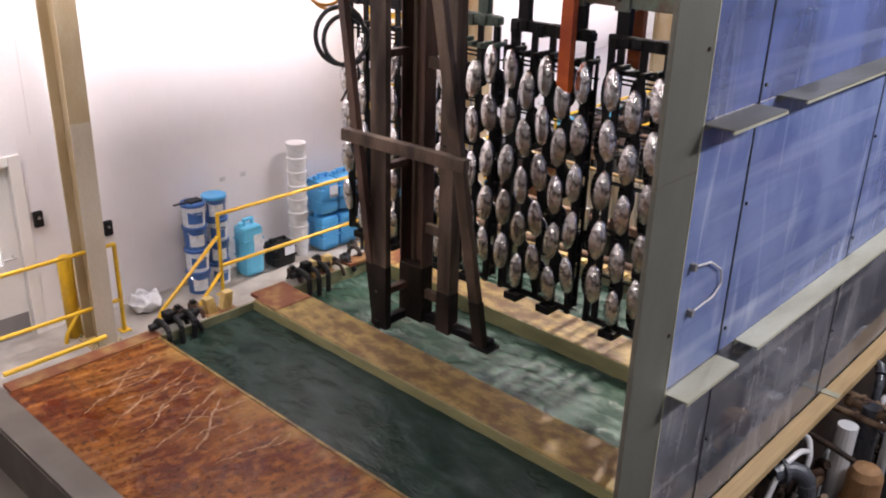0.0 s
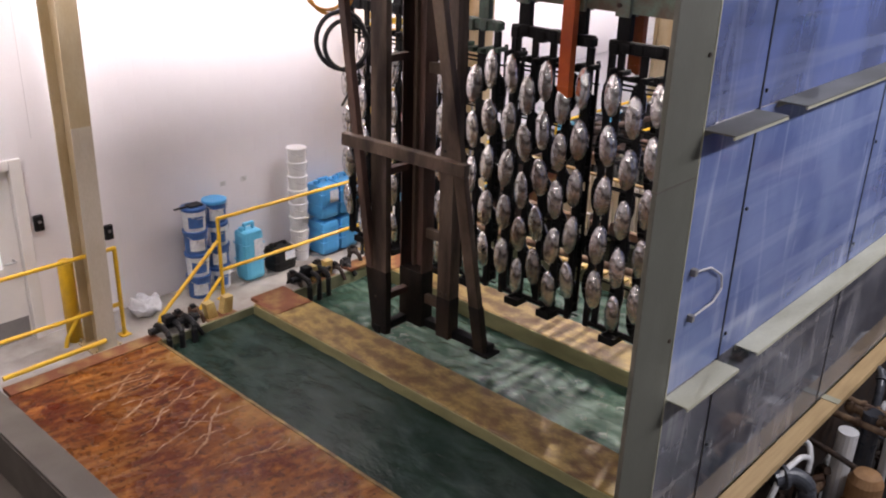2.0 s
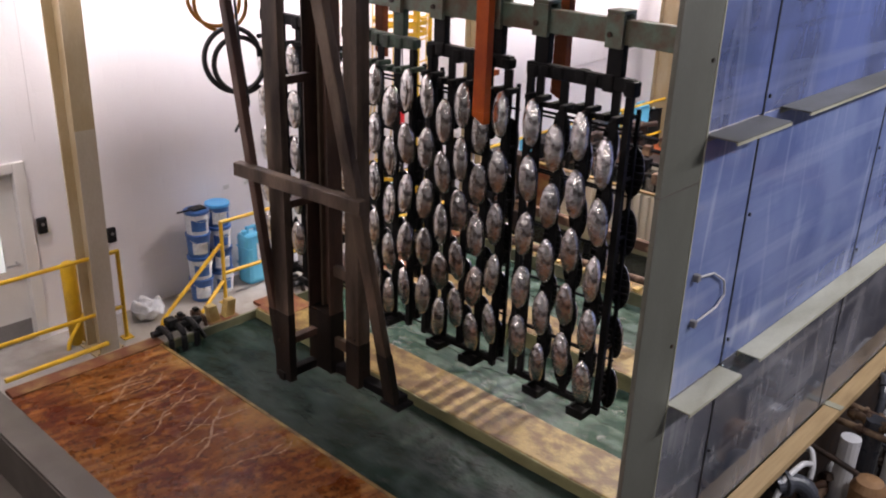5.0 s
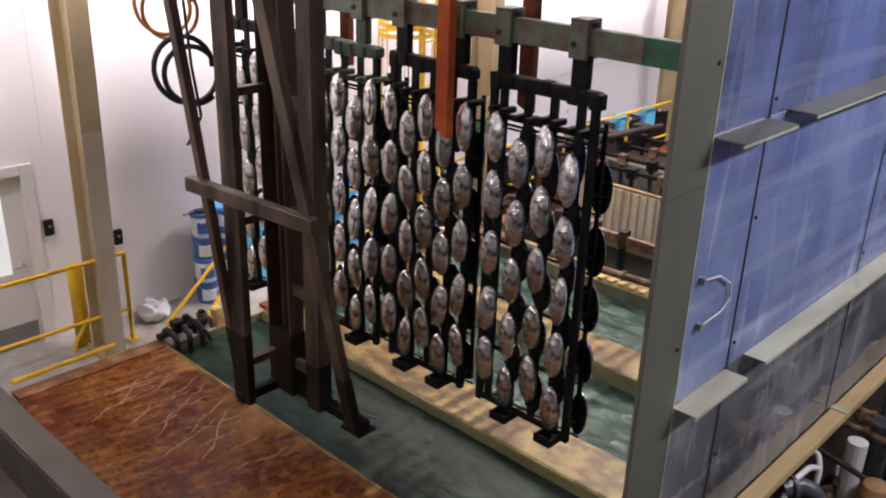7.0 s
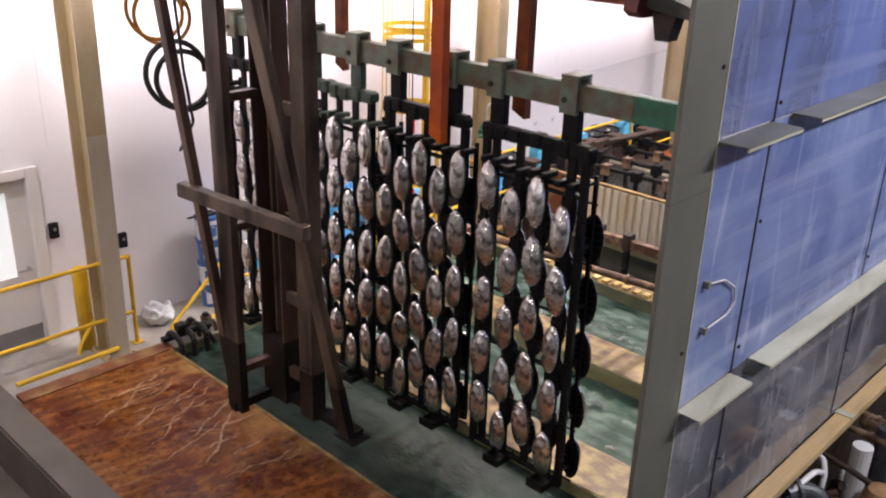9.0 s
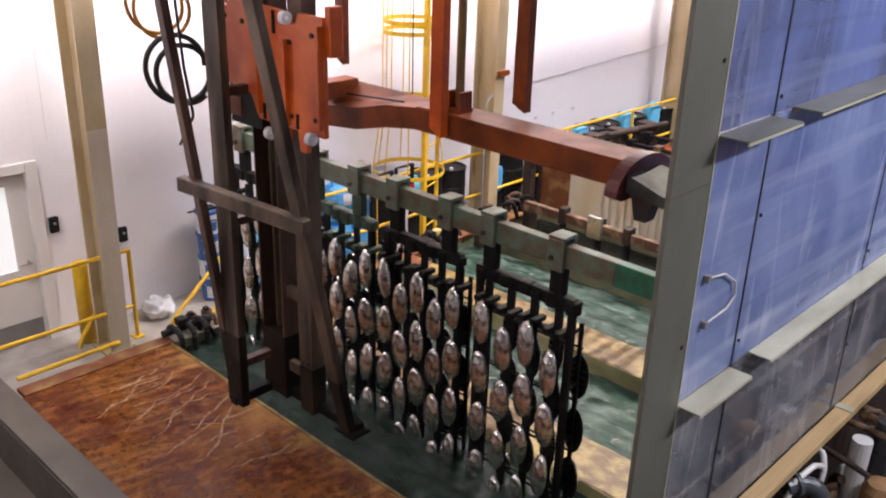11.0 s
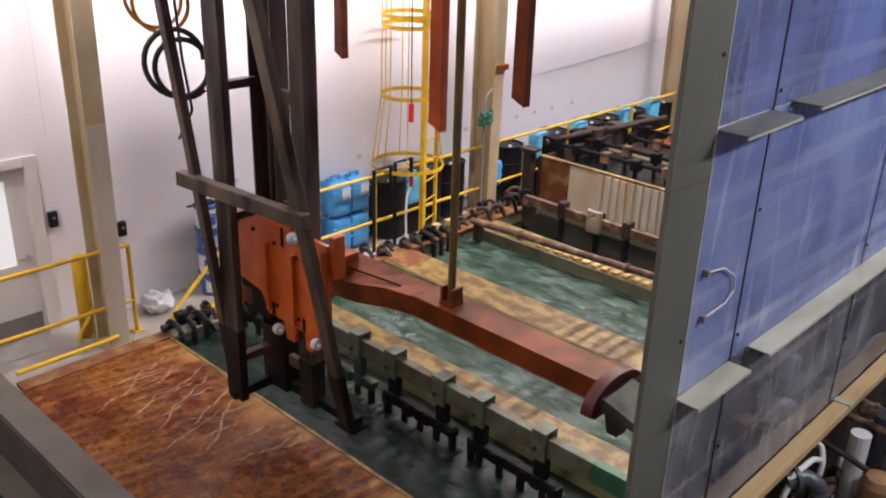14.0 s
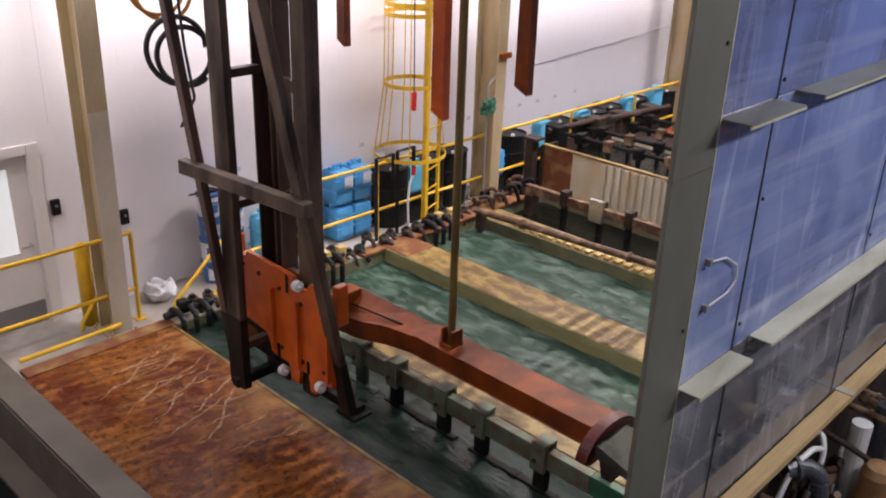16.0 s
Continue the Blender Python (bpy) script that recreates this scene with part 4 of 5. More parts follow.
inner = thing("hose", (6.9, 1.7, 2.3), "pale hose looped against the acrylic panels", "hose")
part("loop", pipe(B(), [(7.065, 1.50, 2.63), (7.065, 1.75, 2.59), (7.065, 1.93, 2.48), (7.065, 1.97, 2.36), (7.065, 1.86, 2.29), (7.065, 1.55, 2.27)], 0.008, 10), M_JOINT, inner)
for y, z in ((1.50, 2.63), (1.55, 2.27)):
    part("hose_clip", box(B(), 7.02, 7.085, y - 0.02, y + 0.02, z - 0.025, z + 0.025, 0.004), M_DUSK, inner)

# ---- pipes in the pit ----
def run(name, pts, r, m, label, flanges=()):
    t = thing(name, pts[0], label, "pipe", "pit pipes")
    part("tube", pipe(B(), pts, r, 16), m, t, smooth=False)
    for c, d in flanges:
        c, d = Vector(c), Vector(d)
        part("flange", rod(B(), c - d * 0.02, c + d * 0.02, r * 1.45, 18), m, t)
    return t


run("standpipe", [(7.42, 4.66, -1.3), (7.43, 4.68, 0.03)], 0.10, M_PVC, "white plastic standpipe in the pit")
run("standpipe", [(7.52, 5.08, -1.3), (7.52, 5.08, 0.10)], 0.10, M_DARKPVC, "dark blue-grey plastic standpipe in the pit")
run("standpipe", [(7.70, 5.45, -1.3), (7.70, 5.45, 0.16)], 0.07, M_PVC, "white plastic standpipe in the pit")
run("elbow_pipe", [(7.18, 3.50, -0.06), (7.29, 3.70, -0.05), (7.42, 3.76, -0.12), (7.46, 3.78, -0.45), (7.46, 3.78, -1.3)], 0.085, M_DARKPVC, "grey plastic elbow pipe out of the tank", [((7.23, 3.60, -0.055), (0.5, 0.85, 0.0))])
run("rusty_pipe", [(7.10, 4.96, 0.0), (7.22, 4.96, 0.0), (8.9, 4.93, -0.02)], 0.036, M_PIPEBROWN, "rusty brown pipe crossing the pit", [((7.42, 4.957, 0.0), (1, 0, 0))])
run("rusty_pipe", [(7.10, 5.32, 0.02), (7.46, 5.30, 0.0), (8.9, 5.28, 0.0)], 0.042, M_PIPEBROWN, "rusty brown pipe with a flange crossing the pit", [((7.36, 5.305, 0.005), (1, 0, 0)), ((7.5, 5.30, 0.0), (1, 0, 0))])
run("rusty_pipe", [(7.10, 4.50, -0.12), (7.40, 4.48, -0.16), (7.62, 4.46, -0.2)], 0.03, M_DARKMETAL, "dark pipe stub out of the tank")
run("rusty_pipe", [(7.12, 3.20, -0.22), (7.27, 3.25, -0.24), (7.42, 3.12, -0.28), (7.42, 3.12, -1.3)], 0.032, M_PIPEBROWN, "rusty brown pipe bend")
run("rusty_pipe", [(7.30, 2.2, -0.62), (7.30, 3.3, -0.62), (7.30, 9.5, -0.62)], 0.055, M_PIPEBROWN, "rusty brown header pipe along the tank", [((7.30, y, -0.62), (0, 1, 0)) for y in (3.4, 4.3, 5.6, 6.6)])
run("hose", [(7.12, 4.20, -0.02), (7.22, 4.22, 0.02), (7.30, 4.12, -0.10), (7.30, 4.0, -0.5), (7.28, 3.95, -1.2)], 0.03, M_PVC, "white hose bending into the pit")
run("hose", [(7.12, 6.1, 0.02), (7.26, 6.08, 0.10), (7.34, 5.9, -0.05), (7.36, 5.7, -0.7)], 0.045, M_DARKPVC, "dark hose with a clamp", [((7.31, 5.98, 0.03), (0.3, -0.8, -0.6))])
run("hose", [(7.12, 7.0, 0.0), (7.28, 6.9, 0.08), (7.36, 6.7, -0.2), (7.36, 6.6, -0.9)], 0.045, M_PVC, "white hose bending into the pit")
run("riser_pipe", [(7.72, 5.15, -1.3), (7.72, 5.15, 0.9)], 0.055, M_PVC, "pale plastic riser pipe in the pit", [((7.72, 5.15, 0.3), (0, 0, 1))])
run("riser_pipe", [(7.86, 5.0, -1.3), (7.86, 5.0, 0.9)], 0.07, M_DARKPVC, "dark plastic riser pipe in the pit")
run("white_strap_pipe", [(7.22, 3.35, -0.30), (7.24, 3.55, 0.02), (7.28, 3.86, 0.06), (7.30, 4.02, -0.02)], 0.028, M_PVC, "white plastic hose bent over the pit edge")
run("rusty_pipe", [(7.20, 3.00, -0.34), (7.36, 3.05, -0.30), (7.40, 3.35, -0.30), (7.62, 3.42, -0.32)], 0.034, M_PIPEBROWN, "rusty brown pipe bend", [((7.38, 3.2, -0.30), (0.2, 0.98, 0))])
run("rusty_pipe", [(7.24, 5.15, 0.02), (7.34, 5.12, 0.05), (7.9, 5.0, 0.04)], 0.045, M_PIPEBROWN, "rusty brown pipe with unions crossing the pit", [((7.30, 5.13, 0.035), (1, -0.2, 0.1)), ((7.44, 5.10, 0.05), (1, -0.2, 0)), ((7.60, 5.06, 0.048), (1, -0.2, 0))])
pump = thing("pump", (7.72, 4.55, -1.3), "brown pump casing standing in the pit", "pump")
part("casing", lathe(B(), [(0.17, 0), (0.17, 0.55), (0.20, 0.57), (0.20, 0.63), (0.17, 0.65), (0.17, 0.95), (0.13, 1.03), (0.05, 1.05)], 24, (7.72, 4.55, -1.3)), M_BRONZE, pump, smooth=False)
part("motor", rod(B(), (7.30, 4.25, -0.85), (7.55, 4.4, -0.85), 0.12, 18), M_PIPEBROWN, pump)
random.seed(9)
for k in range(26):
    y = 2.6 + k * 0.17
    v = thing("pipe_fitting", (7.32, y, -1.3), "small grimy pipe fitting rising in the pit", "fitting", "pit fittings")
    h = 0.45 + random.random() * 0.65
    x = 7.24 + random.random() * 0.45
    r = 0.022 + 0.028 * random.random()
    mm = random.choice((M_DARKMETAL, M_PIPEBROWN, M_DARKPVC, M_DARKMETAL, M_PVC))
    part("riser", pipe(B(), [(x, y, -1.3), (x, y, -1.3 + h), (x + 0.16 * (random.random() - 0.3), y + 0.3 * (random.random() - 0.5), -1.3 + h + 0.05)], r, 10), mm, v)
    part("collar", rod(B(), (x, y, -1.3 + h * 0.7), (x, y, -1.3 + h * 0.76), r * 1.8, 12), mm, v)

# ---- far tanks ----
far = thing("raised_tank", (1.2, 7.45, 0), "ivory ribbed raised plastic tank with a rust stained corner", "tank")
part("front_wall", box(B(), 1.15, 6.9, 7.50, 7.54, -0.1, 0.86), M_RIBWALL, far)
for i in range(32):
    x = 2.30 + i * 0.14
    part("rib", box(B(), x - 0.045, x + 0.045, 7.452, 7.499, -0.1, 0.84, 0.02), M_RIBWALL, far)
part("top_rim", box(B(), 1.1, 6.9, 7.47, 7.56, 0.861, 0.885, 0.008), M_PLANK, far)
part("stained_corner", box(B(), 1.15, 1.70, 7.485, 7.499, -0.1, 0.85), M_PLANKRUST, far, "rust stained corner")
part("end_wall", box(B(), 1.10, 1.148, 7.45, 9.5, -0.1, 0.86), M_DARKMETAL, far)
setting("water", box(B(), 1.15, 6.9, 7.55, 9.35, 0.55, 0.62), M_DARKBATH, "black process bath in the raised tank", "water")
fr2 = thing("raised_tank", (1.0, 9.5, 0), "dark raised tank with a yellow rim beam", "tank")
part("rim_beam", box(B(), 0.95, 6.9, 9.42, 9.60, 0.50, 0.66, 0.01), M_RIBWALL, fr2)
part("body", box(B(), 1.0, 6.9, 9.61, 10.6, -0.1, 0.5), M_DARKMETAL, fr2)
part("red_cover", box(B(), 1.35, 6.9, 10.62, 11.7, -0.1, 0.56, 0.01), M_ORANGEDK, fr2, "red-orange cover")
setting("far_deck", box(B(), 1.28, 6.98, 11.72, 14, -0.3, 0.3), M_DARKMETAL, "dark machinery deck far along the line", "deck")
setting("tank_surround", box(B(), 1.28, 6.98, 7.38, 7.45, -0.3, 0.12), M_TANK, "yellowed tank edge", "surround")
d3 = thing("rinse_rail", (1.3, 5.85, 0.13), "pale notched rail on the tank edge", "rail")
part("board", box(B(), TX0, TX1, 5.83, 6.22, 0.05, 0.134), M_PLANK, d3)
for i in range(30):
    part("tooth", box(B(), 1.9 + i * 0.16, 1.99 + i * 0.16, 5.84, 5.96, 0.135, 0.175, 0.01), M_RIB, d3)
run("spray_pipe", [(1.35, 5.62, 0.30), (5.9, 6.04, 0.30), (6.6, 6.10, 0.30)], 0.05, M_PIPEBROWN, "rusty spray pipe with clamps over the bath", [((2.2, 5.70, 0.30), (1, 0.09, 0)), ((3.9, 5.86, 0.30), (1, 0.09, 0))])
for x in (1.45, 6.5):
    st = thing("pipe_support", (x, 5.64, 0.13), "dark support under the spray pipe", "support", "pipe supports")
    part("block", box(B(), x - 0.06, x + 0.06, 5.60 + (x - 1.4) * 0.09, 5.72 + (x - 1.4) * 0.09, 0.0, 0.26, 0.01), M_DARKMETAL, st)

rb = thing("rim_board", (1.2, 4.62, RIM), "rust-red stained board on the tank rim", "board", "rim boards")
part("board", box(B(), 1.04, TX0 + 0.02, 4.62, 7.1, RIM - 0.01, RIM + 0.03, 0.008), M_PLANKRUST, rb)
for x, z, y0, y1, r, mm in ((0.94, 0.06, 4.4, 9.5, 0.045, M_DARKMETAL), (0.84, 0.05, 5.2, 9.0, 0.04, M_RACK), (1.02, 0.20, 5.7, 7.1, 0.035, M_PIPEBROWN), (0.90, 0.16, 5.9, 8.6, 0.03, M_DARKMETAL)):
    run("kerb_pipe", [(x, y0, z), (x, (y0 + y1) / 2, z + 0.01), (x, y1, z)], r, mm, "grimy dark pipe lying along the kerb", [((x, y0 + 0.4, z), (0, 1, 0)), ((x, y0 + 1.3, z), (0, 1, 0))])
for k, (x, y) in enumerate(((1.12, 5.95), (1.0, 6.25), (1.18, 6.5), (1.05, 6.8), (0.9, 7.0), (1.16, 6.95), (1.2, 6.2))):
    t = thing("rim_fitting", (x, y, 0.15), "small grimy pipe fitting on the tank rim", "fitting", "rim fittings")
    part("bend", pipe(B(), [(x, y, 0.10), (x, y, 0.34 + 0.03 * (k % 3)), (x + 0.1, y + 0.12, 0.36 + 0.03 * (k % 3)), (x + 0.16, y + 0.18, 0.16)], 0.032, 10), (M_DARKMETAL, M_PIPEBROWN, M_RACK)[k % 3], t)
    part("valve_body", rod(B(), (x - 0.01, y - 0.07, 0.30), (x - 0.01, y + 0.07, 0.30), 0.05, 12), (M_PIPEBROWN, M_RACK)[k % 2], t)

# second flight bar parked in the far bath
fb = thing("parked_flight_bar", (1.2, 6.85, 0.3), "rusty flight bar resting over the far bath", "flight bar")
part("bar", box(B(), 1.35, 6.7, 6.80, 6.90, 0.28, 0.42, 0.01), M_PIPEBROWN, fb)
for x in (2.1, 2.75, 3.25, 3.9, 4.6, 5.3, 6.0):
    p = part("hook", box(B(), x - 0.06, x + 0.06, 6.77, 6.93, 0.25, 0.50, 0.012), M_DARKMETAL, fb)
    part("hanger", box(B(), x - 0.04, x + 0.04, 6.80, 6.86, -0.9, 0.249), M_RACK, p)
part("clamp_box", box(B(), 2.62, 2.86, 6.70, 6.765, 0.22, 0.56, 0.015), M_STEEL, fb, "bright steel clamp cover")
for x in (1.45, 6.6):
    st = thing("bar_saddle", (x, 6.85, 0.0), "dark steel saddle under the parked bar", "saddle", "bar saddles")
    part("block", box(B(), x - 0.07, x + 0.07, 6.75, 6.95, -0.1, 0.279, 0.01), M_DARKMETAL, st)
for y, x0, x1, z in ((8.3, 0.95, 1.5, 1.0), (9.1, 0.9, 1.6, 0.95), (10.1, 0.9, 1.6, 0.9)):
    r = thing("drive_shaft", (x0, y, z), "dark drive shaft with collars beside the tanks", "shaft", "drive shafts")
    part("shaft", rod(B(), (x0, y - 0.5, z), (x1 - 0.3, y + 0.9, z + 0.05), 0.05, 12), M_DARKMETAL, r)
    part("bearing", box(B(), x0 - 0.1, x0 + 0.2, y - 0.45, y - 0.2, 0.1, z + 0.08, 0.02), M_RACK, r)
    part("bearing", box(B(), x0, x0 + 0.3, y + 0.5, y + 0.75, 0.1, z + 0.08, 0.02), M_DARKMETAL, r)
for y, x0, x1, z in ((7.95, 1.2, 4.6, 0.98), (8.7, 1.1, 5.2, 0.92), (9.85, 1.0, 5.5, 0.78), (10.4, 1.0, 5.6, 0.82)):
    r = thing("anode_bar", (x0, y, z), "dark corroded bar lying across the raised tanks", "bar", "anode bars")
    part("bar", rod(B(), (x0, y, z), (x1, y + 0.1, z - 0.02), 0.035, 10), M_RACK, r)
    for k in range(5):
        x = x0 + 0.3 + k * 0.55
        part("clamp", box(B(), x - 0.07, x + 0.07, y - 0.07, y + 0.09, z - 0.10, z + 0.07, 0.015), M_PIPEBROWN if k % 2 else M_RACK, r)
        part("strap", box(B(), x - 0.03, x + 0.03, y - 0.02, y + 0.02, 0.45, z - 0.101), M_RACK, r)
fp = thing("far_post", (1.05, 7.28, 0), "dark corroded post at the raised tank corner", "post")
part("post", box(B(), 0.96, 1.12, 7.22, 7.36, -0.1, 0.98, 0.01), M_DARKMETAL, fp)
part("cap", box(B(), 0.92, 1.20, 7.18, 7.40, 0.981, 1.03, 0.01), M_DARKMETAL, fp)

# pipework and saddles at the tank ends
BAR_Y = 1.55


def manifold(y, label):
    t = thing("pipe_manifold", (1.25, y, 0.1), label, "manifold", "pipe manifolds")
    for k, dy in enumerate((0.0, 0.17, 0.34)):
        part("bend", pipe(B(), [(1.42 - 0.02 * k, y + dy, -0.14), (1.42 - 0.02 * k, y + dy, 0.27), (1.15, y + dy + 0.02, 0.29), (1.05, y + dy + 0.02, 0.14)], 0.034, 12), M_BLACK, t)
    part("header", rod(B(), (1.18, y - 0.1, 0.23), (1.18, y + 0.52, 0.23), 0.04, 12), M_BLACK, t)
    part("valve", box(B(), 1.12, 1.24, y + 0.08, y + 0.2, 0.272, 0.36, 0.015), M_BLACK, t)
    return t


def saddle(y):
    s = thing("bar_saddle", (1.15, y, 0.12), "pale yellow V-shaped plastic saddle on the tank rim", "saddle", "rim saddles")
    for a, b in ((-0.16, -0.03), (0.03, 0.16)):
        bm = B()
        sgn = 1 if a > 0 else -1
        v0 = [(1.10, y + a, 0.13), (1.10, y + b, 0.13), (1.10, y + (0.19 if sgn > 0 else -0.08), 0.33), (1.10, y + (0.08 if sgn > 0 else -0.19), 0.33)]
        f = bm.faces.new([bm.verts.new(c) for c in v0])
        r = bmesh.ops.extrude_face_region(bm, geom=[f])
        bmesh.ops.translate(bm, vec=(0.10, 0, 0), verts=[e for e in r["geom"] if isinstance(e, bmesh.types.BMVert)])
        bmesh.ops.recalc_face_normals(bm, faces=bm.faces)
        part("jaw", bm, M_RIB, s)
    part("base", box(B(), 1.06, 1.25, y - 0.2, y + 0.2, 0.12, 0.131), M_PLANKRUST, s)
    return s


for y in (0.74, 2.72, 4.75):
    manifold(y, "black plastic pipe manifold at the tank end")
for y in (1.55, 3.10, 5.2):
    saddle(y)
er = thing("bar_rest", (6.93, BAR_Y, 0.13), "dark block under the bar end on the tank rim", "support")
part("block", box(B(), 6.88, 7.0, BAR_Y - 0.09, BAR_Y + 0.09, 0.02, 0.329, 0.006), M_DARKMETAL, er)
random.seed(3)
for k in range(18):
    y = 2.72 + k * 0.21 if k < 15 else 1.08 + (k - 15) * 0.1
    t = thing("rim_fitting", (1.1, y, 0.12), "small grimy pipe fitting on the tank rim", "fitting", "rim fittings")
    x, h, r = 1.0 + random.random() * 0.14, 0.05 + random.random() * 0.12, 0.022 + random.random() * 0.02
    mm = random.choice((M_BLACK, M_PIPEBROWN, M_DARKMETAL, M_DARKMETAL))
    part("bend", pipe(B(), [(x - 0.05, y, 0.10), (x, y, 0.12 + h), (x + 0.14, y + 0.1 * (random.random() - 0.5), 0.11 + h), (x + 0.2, y + 0.04, 0.05)], r, 9), mm, t)
    part("valve_body", rod(B(), (x + 0.02, y - 0.05, 0.13 + h), (x + 0.05, y + 0.06, 0.12 + h), r * 1.7, 10), mm, t)
    part("knob", box(B(), x + 0.01, x + 0.07, y - 0.03, y + 0.03, 0.13 + h + r, 0.17 + h + r, 0.008), M_BLACK, t)

# ---- hoist (drawn where it stops over the first bath) ----
def channel(bm, x0, x1, y0, y1, z0, z1, t=0.014):
    """A rolled channel standing upright: web to the front, two flanges to the back."""
    ty = t if y1 > y0 else -t
    ring = [(x0, y0), (x1, y0), (x1, y1), (x1 - t, y1), (x1 - t, y0 + ty), (x0 + t, y0 + ty), (x0 + t, y1), (x0, y1)]
    low = [bm.verts.new((x, y, z0)) for x, y in ring]
    high = [bm.verts.new((x, y, z1)) for x, y in ring]
    bm.faces.new(list(reversed(low)))
    bm.faces.new(high)
    for i in range(8):
        bm.faces.new((low[i], low[(i + 1) % 8], high[(i + 1) % 8], high[i]))
    bmesh.ops.recalc_face_normals(bm, faces=bm.faces)
    return bm


hoist = thing("hoist", (3.8, 0.6, 0.58), "dark brown corroded steel hoist mast hanging over the tanks", "hoist")
TOP = 6.6
part("post", channel(B(), 3.33, 3.54, 0.12, 0.19, 0.60, TOP), M_MAST, hoist)
part("post", channel(B(), 3.36, 3.68, 0.66, 0.50, 0.60, TOP, 0.016), M_MASTRED, hoist)
part("post_strip", box(B(), 3.43, 3.46, 0.60, 0.643, 0.62, TOP), M_MAST, hoist)
part("post", channel(B(), 3.90, 4.07, 0.50, 0.64, 0.60, TOP), M_MAST, hoist)
part("diagonal", beam(B(), (3.30, 0.23, 0.60), (3.30, -0.37, 5.6), 0.09, 0.07, 0.006), M_MASTRED, hoist)
part("diagonal", beam(B(), (4.47, 0.56, 0.60), (4.47, -0.48, 5.6), 0.13, 0.07, 0.006), M_MAST, hoist)
for y0, y1, z in ((0.20, 0.50, 0.95), (0.20, 0.50, 2.30), (0.20, 0.50, 3.4)):
    part("tie_plate", box(B(), 3.40, 3.48, y0, y1, z, z + 0.07, 0.004), M_MASTRED, hoist)
for z in (0.88, 1.62, 2.35, 3.30):
    part("lattice_bar", box(B(), 3.682, 3.898, 0.54, 0.60, z, z + 0.10, 0.005), M_MAST, hoist)
# near-black sleeves put the mast's shade towards the ground into its colour
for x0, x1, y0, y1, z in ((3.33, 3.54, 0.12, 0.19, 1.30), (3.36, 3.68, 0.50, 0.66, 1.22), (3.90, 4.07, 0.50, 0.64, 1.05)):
    part("shaded_end", box(B(), x0 - 0.004, x1 + 0.004, y0 - 0.004, y1 + 0.004, 0.598, z, 0.004), M_POSTSHADE, hoist, "post end painted near black for its shade")
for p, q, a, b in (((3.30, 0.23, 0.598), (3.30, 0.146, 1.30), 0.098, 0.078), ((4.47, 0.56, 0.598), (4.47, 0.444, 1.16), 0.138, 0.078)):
    part("shaded_end", beam(B(), p, q, a, b, 0.004), M_POSTSHADE, hoist, "brace end painted near black for its shade")
for x, y, z in ((3.40, 0.113, 2.55), (3.48, 0.113, 2.55), (3.96, 0.493, 2.60), (3.96, 0.493, 1.1), (4.02, 0.493, 1.1), (3.40, 0.113, 1.0)):
    part("bolt", rod(B(), (x, y - 0.008, z), (x, y + 0.007, z), 0.016, 6), M_DARKMETAL, hoist)
part("crossbar", beam(B(), (3.19, -0.10, 2.68), (4.60, 0.09, 2.64), 0.09, 0.12, 0.006), M_MAST, hoist)
part("foot_bar", beam(B(), (3.42, 0.10, 0.63), (3.42, 0.62, 0.63), 0.09, 0.09, 0.006), M_RACK, hoist)
part("foot_bar", beam(B(), (3.34, 0.60, 0.64), (4.55, 0.62, 0.64), 0.11, 0.09, 0.006), M_RACK, hoist)
part("foot_plate", box(B(), 4.36, 4.60, 0.50, 0.70, 0.585, 0.62, 0.006), M_RACK, hoist)
part("top_frame", box(B(), 2.9, 6.6, -0.7, 2.2, TOP, TOP + 0.14, 0.01), M_MAST, hoist)
for x, y, z, s in ((2.92, 1.85, 3.42, 0.11), (4.66, 1.38, 3.16, 0.13), (5.08, 1.90, 3.36, 0.13)):
    bm = B()
    box(bm, x - s / 2, x + s / 2, y - 0.04, y + 0.04, z + 0.06, TOP, 0.004)
    extrude_y(bm, [(x - s / 2, z + 0.06), (x + s / 2, z + 0.06), (x + s / 2, z - 0.04), (x - s / 2, z + 0.02)], y - 0.04, y + 0.04)
    part("guide_bar", bm, M_ORANGE if s > 0.12 and x < 5 else M_ORANGEDK, hoist, "orange painted steel guide bar")


def coil(cx, cy, cz, r, tube, turns, m, name, label, tilt=0.0):
    bm = B()
    n = int(26 * turns)
    pts = []
    for i in range(n + 1):
        a = 2 * math.pi * i / 26
        rr = r * (1 + 0.10 * math.sin(a * 0.47 + tilt))
        pts.append((cx + rr * math.cos(a) * 0.5 + 0.02 * i / n, cy + rr * math.cos(a) * 0.85 + 0.06 * i / n, cz + rr * math.sin(a) * 1.05 - 0.1 * i / n))
    sweep(bm, pts, [(tube * math.cos(i * math.pi / 4), tube * math.sin(i * math.pi / 4)) for i in range(8)])
    part(name, bm, m, hoist, label)


coil(2.98, 0.06, 3.58, 0.23, 0.022, 1.9, M_RUBBER, "hose_coil", "black rubber hose coil")
coil(2.86, -0.02, 4.08, 0.21, 0.016, 2.4, M_ORANGEHOSE, "hose_coil", "orange hose coil", 1.0)
part("cable", pipe(B(), [(3.10, 0.05, 5.5), (3.06, 0.05, 4.2), (3.12, 0.05, 3.6), (3.16, 0.08, 3.2), (3.05, 0.0, 2.95)], 0.012, 8), M_RUBBER, hoist)

